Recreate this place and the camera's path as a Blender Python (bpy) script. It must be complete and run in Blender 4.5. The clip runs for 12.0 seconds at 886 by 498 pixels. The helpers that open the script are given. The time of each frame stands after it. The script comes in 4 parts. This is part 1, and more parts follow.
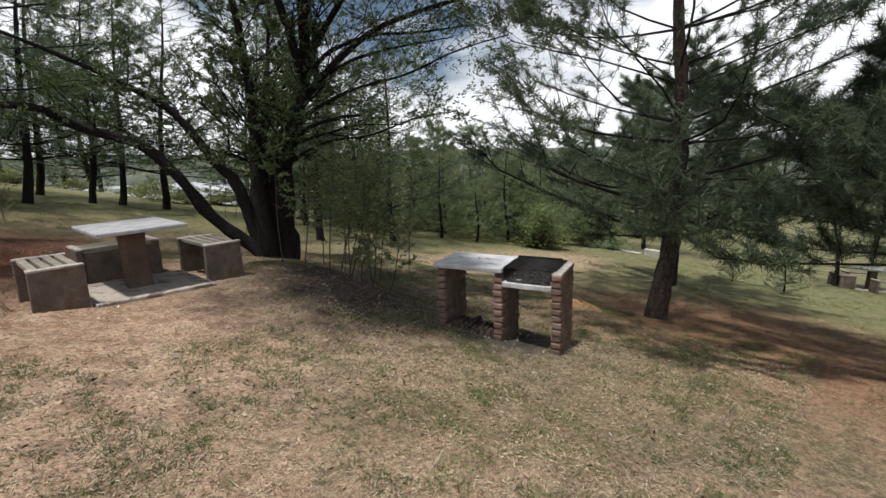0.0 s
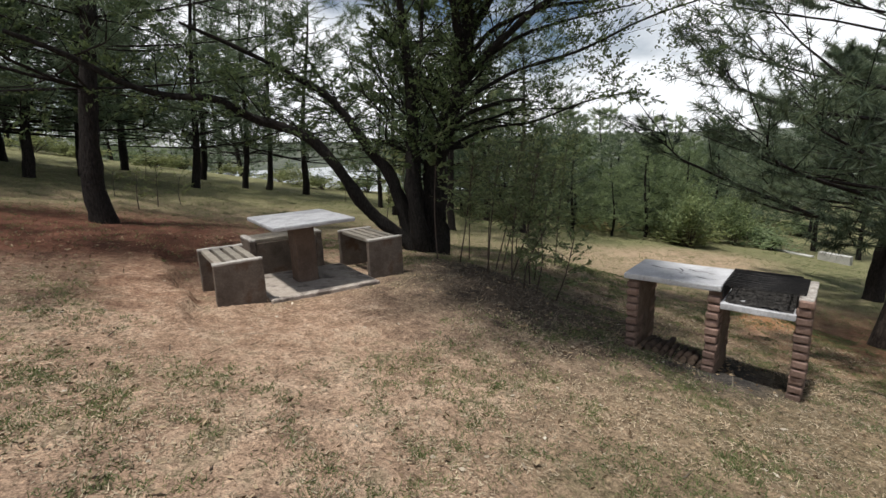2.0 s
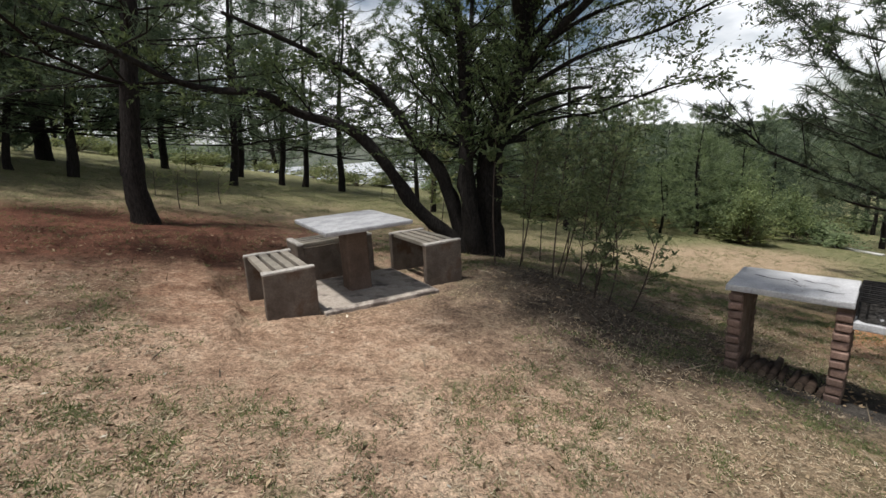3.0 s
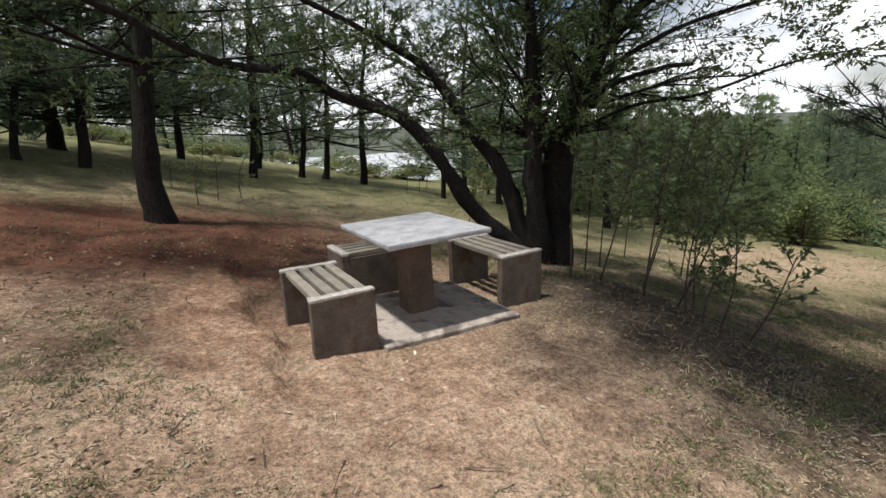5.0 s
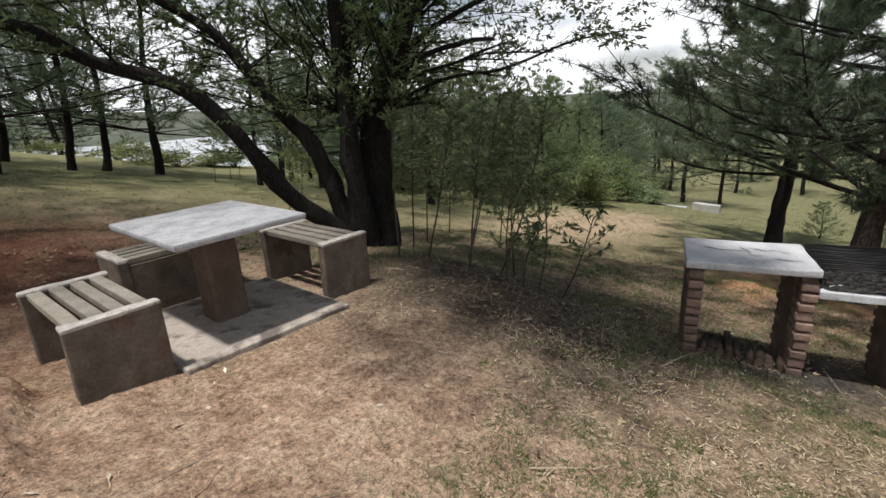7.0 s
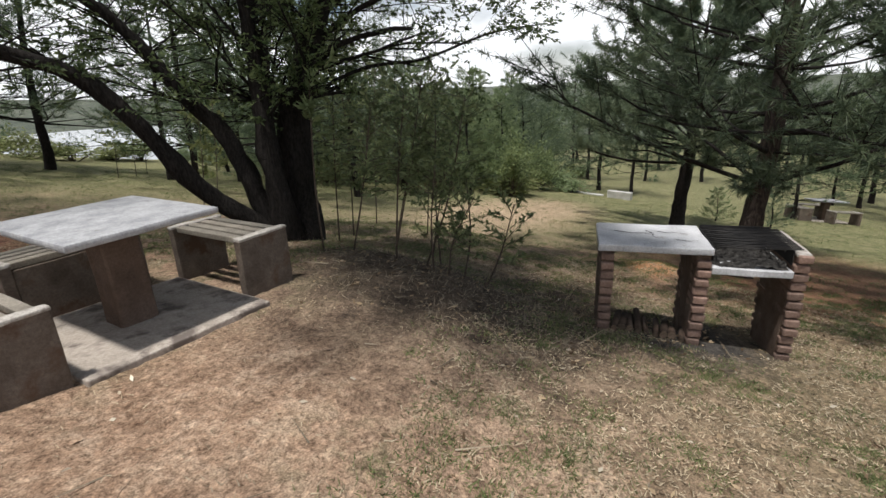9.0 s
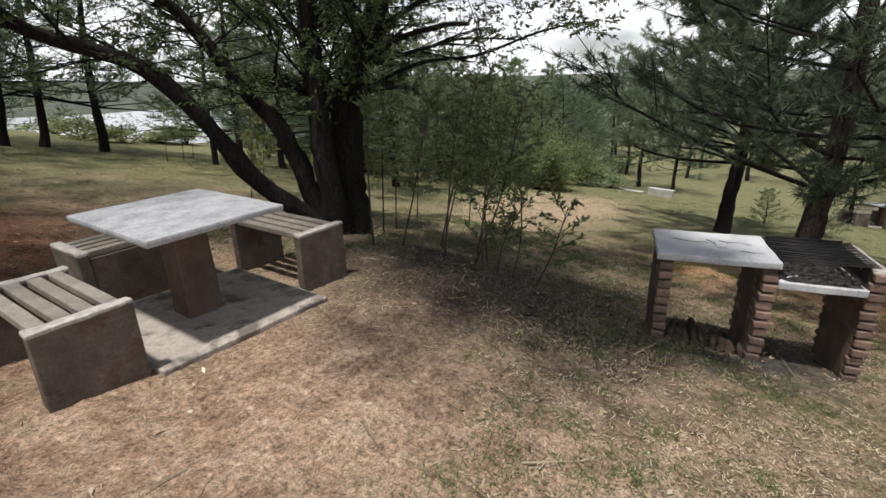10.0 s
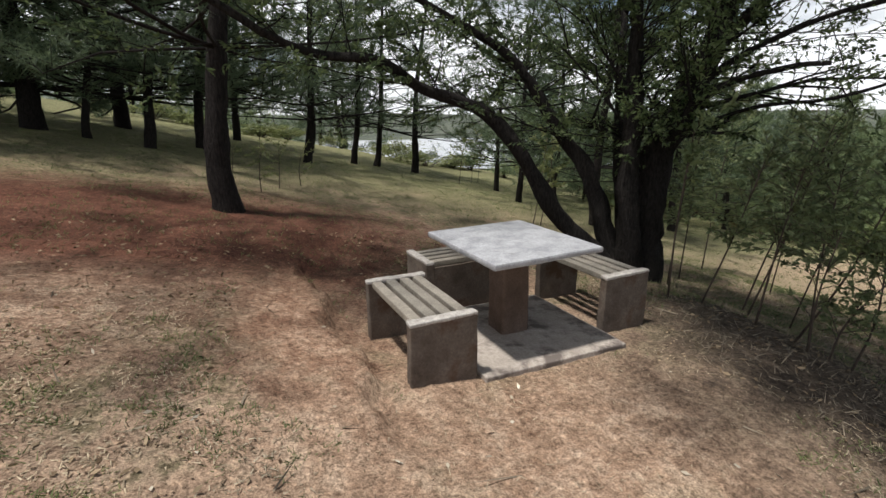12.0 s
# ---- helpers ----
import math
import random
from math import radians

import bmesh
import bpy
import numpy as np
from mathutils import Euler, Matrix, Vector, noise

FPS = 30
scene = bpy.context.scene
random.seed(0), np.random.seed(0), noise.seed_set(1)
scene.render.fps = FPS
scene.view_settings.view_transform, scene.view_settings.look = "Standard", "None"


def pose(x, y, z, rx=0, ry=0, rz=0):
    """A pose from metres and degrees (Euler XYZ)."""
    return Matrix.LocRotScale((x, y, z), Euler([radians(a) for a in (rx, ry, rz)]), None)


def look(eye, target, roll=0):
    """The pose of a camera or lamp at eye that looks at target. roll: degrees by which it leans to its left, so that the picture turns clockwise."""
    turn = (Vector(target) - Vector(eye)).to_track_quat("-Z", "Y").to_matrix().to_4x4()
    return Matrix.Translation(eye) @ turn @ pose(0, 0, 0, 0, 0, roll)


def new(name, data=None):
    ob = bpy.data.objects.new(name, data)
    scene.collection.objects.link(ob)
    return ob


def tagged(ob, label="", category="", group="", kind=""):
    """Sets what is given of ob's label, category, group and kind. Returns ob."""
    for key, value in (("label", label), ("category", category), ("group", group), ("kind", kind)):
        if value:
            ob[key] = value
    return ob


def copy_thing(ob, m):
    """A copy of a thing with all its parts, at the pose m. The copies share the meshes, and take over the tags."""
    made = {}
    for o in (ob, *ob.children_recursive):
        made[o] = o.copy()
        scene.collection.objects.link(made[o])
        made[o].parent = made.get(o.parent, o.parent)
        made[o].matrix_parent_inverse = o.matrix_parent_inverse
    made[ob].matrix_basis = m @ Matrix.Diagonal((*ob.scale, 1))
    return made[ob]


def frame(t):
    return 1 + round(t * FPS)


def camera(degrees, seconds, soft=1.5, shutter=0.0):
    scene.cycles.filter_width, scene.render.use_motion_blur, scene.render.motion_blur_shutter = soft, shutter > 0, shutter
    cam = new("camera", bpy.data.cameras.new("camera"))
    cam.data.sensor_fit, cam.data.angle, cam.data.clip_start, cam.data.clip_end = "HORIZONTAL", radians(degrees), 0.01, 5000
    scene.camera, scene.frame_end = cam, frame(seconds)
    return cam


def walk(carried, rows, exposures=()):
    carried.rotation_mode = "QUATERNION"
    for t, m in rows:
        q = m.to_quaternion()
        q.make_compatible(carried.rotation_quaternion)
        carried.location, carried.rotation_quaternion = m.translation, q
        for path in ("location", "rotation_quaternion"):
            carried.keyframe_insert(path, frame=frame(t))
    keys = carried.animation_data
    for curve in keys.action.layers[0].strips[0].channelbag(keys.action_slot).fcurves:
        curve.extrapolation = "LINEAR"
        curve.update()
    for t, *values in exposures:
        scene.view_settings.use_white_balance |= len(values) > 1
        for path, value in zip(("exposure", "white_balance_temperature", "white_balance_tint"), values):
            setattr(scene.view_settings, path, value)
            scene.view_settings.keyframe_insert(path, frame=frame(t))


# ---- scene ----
# ---- camera ----
cam = camera(86.0, 12.0, soft=1.5)
PATH = [
    (0, (-1.287, -6.185, 1.532), (0.172, -4.88, 1.12), -1.9),
    (0.5, (-1.325, -5.991, 1.548), (0.093, -4.643, 1.134), -1.9),
    (1, (-1.389, -5.735, 1.572), (-0.059, -4.304, 1.149), -2.1),
    (1.5, (-1.36, -5.382, 1.57), (-0.136, -3.861, 1.135), -2.2),
    (2, (-1.375, -5.064, 1.591), (-0.257, -3.468, 1.14), -2.4),
    (2.5, (-1.398, -4.733, 1.587), (-0.354, -3.09, 1.131), -3.1),
    (3, (-1.378, -4.37, 1.595), (-0.363, -2.711, 1.129), -3.2),
    (5, (-1.357, -3.16, 1.58), (-0.39, -1.482, 1.083), -3.0),
    (5.5, (-1.268, -2.846, 1.573), (-0.268, -1.191, 1.061), -3.1),
    (6, (-1.228, -2.777, 1.571), (-0.113, -1.206, 1.032), -3.3),
    (6.5, (-1.146, -2.849, 1.539), (0.144, -1.434, 0.964), -3.6),
    (7, (-1.084, -2.961, 1.497), (0.388, -1.749, 0.893), -3.2),
    (7.5, (-1.062, -3.052, 1.488), (0.547, -2.045, 0.858), -3.1),
    (9.5, (-1.069, -2.95, 1.483), (0.557, -1.985, 0.832), -2.4),
    (10, (-1.141, -2.802, 1.585), (0.407, -1.74, 0.897), -1.5),
    (10.5, (-1.186, -2.847, 1.522), (0.209, -1.56, 0.893), -2.0),
    (11, (-1.306, -2.773, 1.582), (-0.087, -1.311, 0.968), -1.7),
    (11.5, (-1.44, -2.683, 1.638), (-0.417, -1.067, 1.052), -1.4),
    (12, (-1.587, -2.549, 1.712), (-0.762, -0.811, 1.168), -1.2),
]
walk(cam, [(t, look(eye, target, roll)) for t, eye, target, roll in PATH], exposures=[(0.0, 0.0), (3.0, 0.0), (5.0, 0.14), (7.0, 0.06), (12.0, 0.06)])

# ---- light ----
SUN_ELEV, SUN_AZ = 75.0, 180.0   # azimuth: degrees from +x, counter-clockwise, of the place the sun stands in
world = bpy.data.worlds.new("sky")
scene.world = world
world.use_nodes = True
wn = world.node_tree.nodes
wl = world.node_tree.links
bg = wn["Background"]
sky = wn.new("ShaderNodeTexSky")
sky.sky_type = "NISHITA"
sky.sun_disc = False
sky.sun_elevation = radians(SUN_ELEV)
sky.sun_rotation = radians(90 - SUN_AZ)
# broken bright cloud over the blue
tc = wn.new("ShaderNodeTexCoord")
mp = wn.new("ShaderNodeMapping")
mp.inputs["Scale"].default_value = (1.0, 1.0, 2.4)
cl = wn.new("ShaderNodeTexNoise")
cl.inputs["Scale"].default_value = 2.2
cl.inputs["Detail"].default_value = 6.0
cr = wn.new("ShaderNodeValToRGB")
cr.color_ramp.elements[0].position = 0.43
cr.color_ramp.elements[1].position = 0.57
mx = wn.new("ShaderNodeMix")
mx.data_type = "RGBA"
mx.inputs[7].default_value = (15.5, 15.8, 16.3, 1)
wl.new(tc.outputs["Generated"], mp.inputs["Vector"])
wl.new(mp.outputs["Vector"], cl.inputs["Vector"])
# cloud banks close up towards the horizon, where they are seen side-on
up = wn.new("ShaderNodeSeparateXYZ")
bank = wn.new("ShaderNodeMath")
bank.operation = "MULTIPLY_ADD"
bank.inputs[1].default_value = -0.26
bank.inputs[2].default_value = 0.11
total = wn.new("ShaderNodeMath")
total.operation = "ADD"
wl.new(tc.outputs["Generated"], up.inputs[0])
wl.new(up.outputs["Z"], bank.inputs[0])
wl.new(cl.outputs["Fac"], total.inputs[0])
wl.new(bank.outputs[0], total.inputs[1])
wl.new(total.outputs[0], cr.inputs["Fac"])
wl.new(cr.outputs["Color"], mx.inputs[0])
wl.new(sky.outputs["Color"], mx.inputs[6])
wl.new(mx.outputs[2], bg.inputs["Color"])
bg.inputs["Strength"].default_value = 0.07
sun_data = bpy.data.lights.new("sun", "SUN")
sun_data.energy = 4.3
sun_data.angle = radians(4.0)
sun_data.color = (1.0, 0.965, 0.92)
sun = new("sun", sun_data)
sd = Vector((math.cos(radians(SUN_ELEV)) * math.cos(radians(SUN_AZ)), math.cos(radians(SUN_ELEV)) * math.sin(radians(SUN_AZ)), math.sin(radians(SUN_ELEV))))
sun.matrix_world = look(sd * 60, (0, 0, 0))


# ---- materials ----
def ramp_node(nt, fac, stops):
    r = nt.nodes.new("ShaderNodeValToRGB")
    e = r.color_ramp.elements
    while len(e) < len(stops):
        e.new(0.5)
    for k, (p, c) in zip(e, stops):
        k.position, k.color = p, (*c, 1)
    nt.links.new(fac, r.inputs["Fac"])
    return r.outputs["Color"]


def noise_node(nt, vec, scale, detail=4.0, rough=0.6):
    n = nt.nodes.new("ShaderNodeTexNoise")
    n.inputs["Scale"].default_value, n.inputs["Detail"].default_value, n.inputs["Roughness"].default_value = scale, detail, rough
    nt.links.new(vec, n.inputs["Vector"])
    return n.outputs["Fac"]


def mix_node(nt, fac, a, b, blend="MIX"):
    m = nt.nodes.new("ShaderNodeMix")
    m.data_type, m.blend_type = "RGBA", blend
    for sock, v in ((m.inputs[0], fac), (m.inputs[6], a), (m.inputs[7], b)):
        if isinstance(v, (int, float)):
            sock.default_value = v
        elif isinstance(v, tuple):
            sock.default_value = (*v, 1)
        else:
            nt.links.new(v, sock)
    return m.outputs[2]


def blank(name, rough=0.9, spec=0.25):
    m = bpy.data.materials.new(name)
    m.use_nodes = True
    nt = m.node_tree
    p = nt.nodes["Principled BSDF"]
    p.inputs["Roughness"].default_value = rough
    p.inputs["Specular IOR Level"].default_value = spec
    return m, nt, p


def coords(nt, kind="Object"):
    return nt.nodes.new("ShaderNodeTexCoord").outputs[kind]


def bump_to(nt, p, height, strength, dist):
    b = nt.nodes.new("ShaderNodeBump")
    b.inputs["Strength"].default_value, b.inputs["Distance"].default_value = strength, dist
    nt.links.new(height, b.inputs["Height"])
    nt.links.new(b.outputs["Normal"], p.inputs["Normal"])


def speckled(name, stops, scale, fine, rough=0.9, bump=0.4, dist=0.01, stain=None, vary=0.0, metal=0.0):
    """Two scales of mottling, optional stains, relief."""
    m, nt, p = blank(name, rough)
    v = coords(nt)
    a = noise_node(nt, v, scale, 5)
    c = ramp_node(nt, a, stops)
    f = noise_node(nt, v, fine, 3, 0.7)
    c = mix_node(nt, 0.55, c, ramp_node(nt, f, [(0.3, (0.55, 0.55, 0.55)), (0.7, (1.3, 1.3, 1.3))]), "MULTIPLY")
    if stain:
        s = noise_node(nt, v, stain[0], 6, 0.65)
        k = ramp_node(nt, s, [(stain[1], (0, 0, 0)), (stain[1] + 0.12, (1, 1, 1))])
        c = mix_node(nt, k, c, stain[2])
    if vary:
        oi = nt.nodes.new("ShaderNodeObjectInfo")
        c = mix_node(nt, 1.0, c, ramp_node(nt, oi.outputs["Random"], [(0, (1 - vary, 1 - vary, 1 - vary)), (1, (1 + vary, 1 + vary * 0.8, 1 + vary * 0.7))]), "MULTIPLY")
    nt.links.new(c, p.inputs["Base Color"])
    p.inputs["Metallic"].default_value = metal
    bump_to(nt, p, f, bump, dist)
    return m


def leafy(name, a, b, trans=0.25, rough=0.55):
    """Leaves and needles: hue differs from piece to piece."""
    m, nt, p = blank(name, rough, 0.3)
    g = nt.nodes.new("ShaderNodeNewGeometry")
    c = ramp_node(nt, g.outputs["Random Per Island"], [(0, a), (1, b)])
    n = noise_node(nt, coords(nt), 0.9, 2)
    c = mix_node(nt, 0.6, c, ramp_node(nt, n, [(0.3, (0.6, 0.65, 0.6)), (0.7, (1.35, 1.3, 1.1))]), "MULTIPLY")
    nt.links.new(c, p.inputs["Base Color"])
    t = nt.nodes.new("ShaderNodeBsdfTranslucent")
    nt.links.new(c, t.inputs["Color"])
    mixer = nt.nodes.new("ShaderNodeMixShader")
    mixer.inputs["Fac"].default_value = trans
    out = nt.nodes["Material Output"]
    nt.links.new(p.outputs[0], mixer.inputs[1])
    nt.links.new(t.outputs[0], mixer.inputs[2])
    nt.links.new(mixer.outputs[0], out.inputs["Surface"])
    return m


def bark(name, dark, light, scale=9.0, groove=0.8, relief=0.03):
    m, nt, p = blank(name, 0.95, 0.15)
    mp = nt.nodes.new("ShaderNodeMapping")
    mp.inputs["Scale"].default_value = (1.0, 1.0, 0.28)
    nt.links.new(coords(nt), mp.inputs["Vector"])
    vor = nt.nodes.new("ShaderNodeTexVoronoi")
    vor.feature = "DISTANCE_TO_EDGE"
    vor.inputs["Scale"].default_value = scale * 1.6
    wob = nt.nodes.new("ShaderNodeTexNoise")
    wob.inputs["Scale"].default_value = scale
    nt.links.new(mp.outputs["Vector"], wob.inputs["Vector"])
    bent = nt.nodes.new("ShaderNodeMix")
    bent.data_type = "VECTOR"
    bent.inputs[0].default_value = 0.12
    nt.links.new(mp.outputs["Vector"], bent.inputs[4])
    nt.links.new(wob.outputs["Color"], bent.inputs[5])
    nt.links.new(bent.outputs[1], vor.inputs["Vector"])
    n = noise_node(nt, mp.outputs["Vector"], scale * 3, 5)
    plate = ramp_node(nt, vor.outputs["Distance"], [(0.0, (0.25, 0.25, 0.25)), (0.12, (1, 1, 1))])
    c = mix_node(nt, groove, ramp_node(nt, n, [(0.3, dark), (0.7, light)]), plate, "MULTIPLY")
    nt.links.new(c, p.inputs["Base Color"])
    h = nt.nodes.new("ShaderNodeMath")
    h.operation = "ADD"
    nt.links.new(plate, h.inputs[0])
    nt.links.new(n, h.inputs[1])
    bump_to(nt, p, h.outputs[0], 0.8, relief)
    return m


M_CONC = speckled("weathered concrete", [(0.3, (0.084, 0.065, 0.052)), (0.7, (0.19, 0.155, 0.127))], 3.5, 60, 0.92, 0.8, 0.008, (4.0, 0.54, (0.105, 0.068, 0.048)))
M_TOP = speckled("worn light concrete", [(0.35, (0.29, 0.295, 0.31)), (0.65, (0.45, 0.455, 0.47))], 7.0, 70, 0.72, 0.4, 0.004, (10.0, 0.60, (0.23, 0.225, 0.225)))
M_COUNTER = speckled("grey weathered counter", [(0.3, (0.36, 0.365, 0.38)), (0.7, (0.58, 0.585, 0.60))], 4.0, 70, 0.7, 0.4, 0.004, (6.0, 0.60, (0.2, 0.19, 0.18)))
M_CAP = speckled("worn pale concrete edge", [(0.35, (0.26, 0.235, 0.21)), (0.65, (0.50, 0.47, 0.43))], 14.0, 80, 0.88, 0.5, 0.005)
M_SLAT = speckled("grey weathered slat", [(0.3, (0.17, 0.155, 0.13)), (0.7, (0.31, 0.285, 0.24))], 5.0, 80, 0.9, 0.5, 0.005, None, 0.15)
M_PED = speckled("brown rendered pedestal", [(0.3, (0.085, 0.058, 0.043)), (0.7, (0.15, 0.107, 0.084))], 4.0, 60, 0.92, 0.5, 0.008)
M_SLAB = speckled("stained floor slab", [(0.3, (0.30, 0.26, 0.22)), (0.7, (0.52, 0.46, 0.40))], 3.5, 50, 0.9, 0.4, 0.006, (3.2, 0.50, (0.15, 0.125, 0.11)))
M_BRICK = speckled("handmade brick", [(0.3, (0.15, 0.098, 0.078)), (0.7, (0.27, 0.19, 0.155))], 7.0, 70, 0.93, 0.7, 0.008, (9.0, 0.60, (0.10, 0.072, 0.06)), 0.3)
M_MORTAR = speckled("rough brown render", [(0.3, (0.105, 0.070, 0.052)), (0.7, (0.20, 0.145, 0.112))], 6.0, 60, 0.95, 0.8, 0.01, (5.0, 0.56, (0.075, 0.055, 0.045)))
M_IRON = speckled("sooty iron", [(0.3, (0.012, 0.012, 0.013)), (0.7, (0.035, 0.033, 0.032))], 9.0, 60, 0.6, 0.4, 0.004, None, 0.0, 0.3)
M_ASH = speckled("charcoal and ash", [(0.35, (0.015, 0.014, 0.013)), (0.7, (0.08, 0.075, 0.07))], 25.0, 90, 0.95, 0.8, 0.02)
M_LOG = speckled("firewood bark", [(0.3, (0.035, 0.026, 0.02)), (0.7, (0.10, 0.072, 0.055))], 14.0, 70, 0.95, 0.7, 0.01, None, 0.3)
M_CUT = speckled("cut wood end", [(0.3, (0.08, 0.058, 0.042)), (0.7, (0.17, 0.13, 0.095))], 20.0, 90, 0.9, 0.3, 0.003, None, 0.3)
M_WHITE = speckled("whitewashed concrete", [(0.3, (0.36, 0.35, 0.32)), (0.7, (0.60, 0.59, 0.56))], 3.0, 40, 0.9, 0.3, 0.005)
M_PBARK = bark("pine bark", (0.026, 0.021, 0.019), (0.105, 0.082, 0.068), 11.0, 0.55, 0.02)
M_OBARK = bark("dark rough bark", (0.008, 0.007, 0.0065), (0.034, 0.030, 0.027), 16.0, 0.3, 0.012)
M_DBARK = bark("dark pine bark", (0.011, 0.0095, 0.009), (0.038, 0.032, 0.029), 13.0, 0.3, 0.014)
M_TWIG = speckled("brown twig", [(0.3, (0.05, 0.038, 0.03)), (0.7, (0.13, 0.10, 0.08))], 9.0, 60, 0.95)
M_NEEDLE = leafy("pine needles", (0.060, 0.095, 0.060), (0.165, 0.215, 0.125), 0.45)
M_NEEDLE4 = leafy("dark pine needles", (0.045, 0.070, 0.048), (0.125, 0.160, 0.098), 0.4)
M_NEEDLE3 = leafy("grey-green pine needles", (0.10, 0.145, 0.10), (0.24, 0.29, 0.19), 0.45)
M_NEEDLE2 = leafy("young pine needles", (0.13, 0.18, 0.10), (0.31, 0.38, 0.21), 0.5)
M_LEAF = leafy("small oval leaves", (0.045, 0.075, 0.032), (0.17, 0.22, 0.10), 0.5)
M_LIGHT = leafy("light green leaves", (0.12, 0.165, 0.08), (0.30, 0.36, 0.18), 0.5)
M_CHIP = leafy("pale bark chips", (0.36, 0.30, 0.24), (0.62, 0.57, 0.50), 0.05, 0.9)
M_BUSH = leafy("shrub leaves", (0.12, 0.15, 0.06), (0.30, 0.32, 0.15), 0.45)
M_SAP = leafy("sapling leaves", (0.115, 0.155, 0.08), (0.32, 0.37, 0.20), 0.55)
M_DRY = leafy("dry yellow grass", (0.20, 0.17, 0.08), (0.34, 0.31, 0.16), 0.2, 0.8)
M_GRASS = leafy("grass blades", (0.100, 0.140, 0.057), (0.26, 0.285, 0.142), 0.45, 0.8)
M_STRAW = leafy("dry straw", (0.10, 0.070, 0.044), (0.54, 0.45, 0.34), 0.1, 0.85)
M_RED = leafy("fallen red needles", (0.10, 0.048, 0.032), (0.27, 0.15, 0.10), 0.05, 0.9)
M_CLOD = leafy("earth crumbs", (0.16, 0.105, 0.072), (0.40, 0.295, 0.215), 0.0, 0.95)
M_DEAD = leafy("dead twigs", (0.045, 0.034, 0.026), (0.36, 0.30, 0.235), 0.05, 0.9)
M_LITTER = leafy("fallen leaves", (0.08, 0.05, 0.03), (0.42, 0.32, 0.22), 0.1, 0.85)


def ground_material():
    m, nt, p = blank("trodden earth with thin grass", 0.97, 0.12)
    v = coords(nt)
    n1 = noise_node(nt, v, 0.55, 5, 0.6)
    n2 = noise_node(nt, v, 3.2, 6, 0.7)
    n3 = noise_node(nt, v, 30.0, 6, 0.8)
    n4 = noise_node(nt, v, 9.0, 5, 0.75)
    n5 = noise_node(nt, v, 95.0, 3, 0.7)
    earth = ramp_node(nt, n2, [(0.3, (0.20, 0.135, 0.098)), (0.5, (0.34, 0.24, 0.168)), (0.70, (0.55, 0.42, 0.31))])
    grass = ramp_node(nt, n4, [(0.3, (0.078, 0.072, 0.042)), (0.5, (0.175, 0.142, 0.088)), (0.7, (0.34, 0.26, 0.18))])
    # grass cover: broad patches broken by small ones
    s = nt.nodes.new("ShaderNodeMath")
    s.operation = "ADD"
    nt.links.new(n1, s.inputs[0])
    nt.links.new(n2, s.inputs[1])
    sep = nt.nodes.new("ShaderNodeSeparateXYZ")
    nt.links.new(v, sep.inputs[0])
    far = nt.nodes.new("ShaderNodeVectorMath")
    far.operation = "DISTANCE"
    far.inputs[1].default_value = (-0.5, -1.6, 0)
    nt.links.new(v, far.inputs[0])
    fr = nt.nodes.new("ShaderNodeMapRange")
    fr.inputs[1].default_value, fr.inputs[2].default_value, fr.inputs[3].default_value, fr.inputs[4].default_value = 0.6, 10.0, -0.12, 0.08
    nt.links.new(far.outputs["Value"], fr.inputs[0])
    s2 = nt.nodes.new("ShaderNodeMath")
    s2.operation = "ADD"
    nt.links.new(s.outputs[0], s2.inputs[0])
    nt.links.new(fr.outputs[0], s2.inputs[1])
    half = nt.nodes.new("ShaderNodeMath")
    half.operation = "MULTIPLY"
    half.inputs[1].default_value = 0.5
    nt.links.new(s2.outputs[0], half.inputs[0])
    cover = ramp_node(nt, half.outputs[0], [(0.45, (0, 0, 0)), (0.51, (1, 1, 1))])
    c = mix_node(nt, cover, earth, grass)
    # greener meadow further off, woods on the far hills
    fm = nt.nodes.new("ShaderNodeMapRange")
    fm.inputs[1].default_value, fm.inputs[2].default_value = 7.0, 15.0
    nt.links.new(far.outputs["Value"], fm.inputs[0])
    meadow = ramp_node(nt, n2, [(0.3, (0.105, 0.115, 0.055)), (0.55, (0.19, 0.185, 0.095)), (0.72, (0.31, 0.255, 0.165))])
    c = mix_node(nt, fm.outputs[0], c, meadow)
    fw = nt.nodes.new("ShaderNodeMapRange")
    fw.inputs[1].default_value, fw.inputs[2].default_value = 70.0, 120.0
    nt.links.new(far.outputs["Value"], fw.inputs[0])
    wood = ramp_node(nt, noise_node(nt, v, 0.09, 6, 0.75), [(0.35, (0.06, 0.075, 0.06)), (0.65, (0.14, 0.15, 0.115))])
    c = mix_node(nt, fw.outputs[0], c, wood)

    def patch(c, x, y, rx, ry, colour_stops, soft=0.35):
        mp = nt.nodes.new("ShaderNodeMapping")
        mp.vector_type = "TEXTURE"
        mp.inputs["Location"].default_value = (x, y, 0)
        mp.inputs["Scale"].default_value = (rx, ry, 1000)
        nt.links.new(v, mp.inputs["Vector"])
        ln = nt.nodes.new("ShaderNodeVectorMath")
        ln.operation = "LENGTH"
        nt.links.new(mp.outputs["Vector"], ln.inputs[0])
        a = nt.nodes.new("ShaderNodeMath")
        a.operation = "MULTIPLY_ADD"
        a.inputs[1].default_value = 0.9
        nt.links.new(n2, a.inputs[0])
        nt.links.new(ln.outputs["Value"], a.inputs[2])
        mr = nt.nodes.new("ShaderNodeMapRange")
        mr.inputs[1].default_value, mr.inputs[2].default_value = 1.5, 1.5 - soft
        nt.links.new(a.outputs[0], mr.inputs[0])
        grain = nt.nodes.new("ShaderNodeMath")
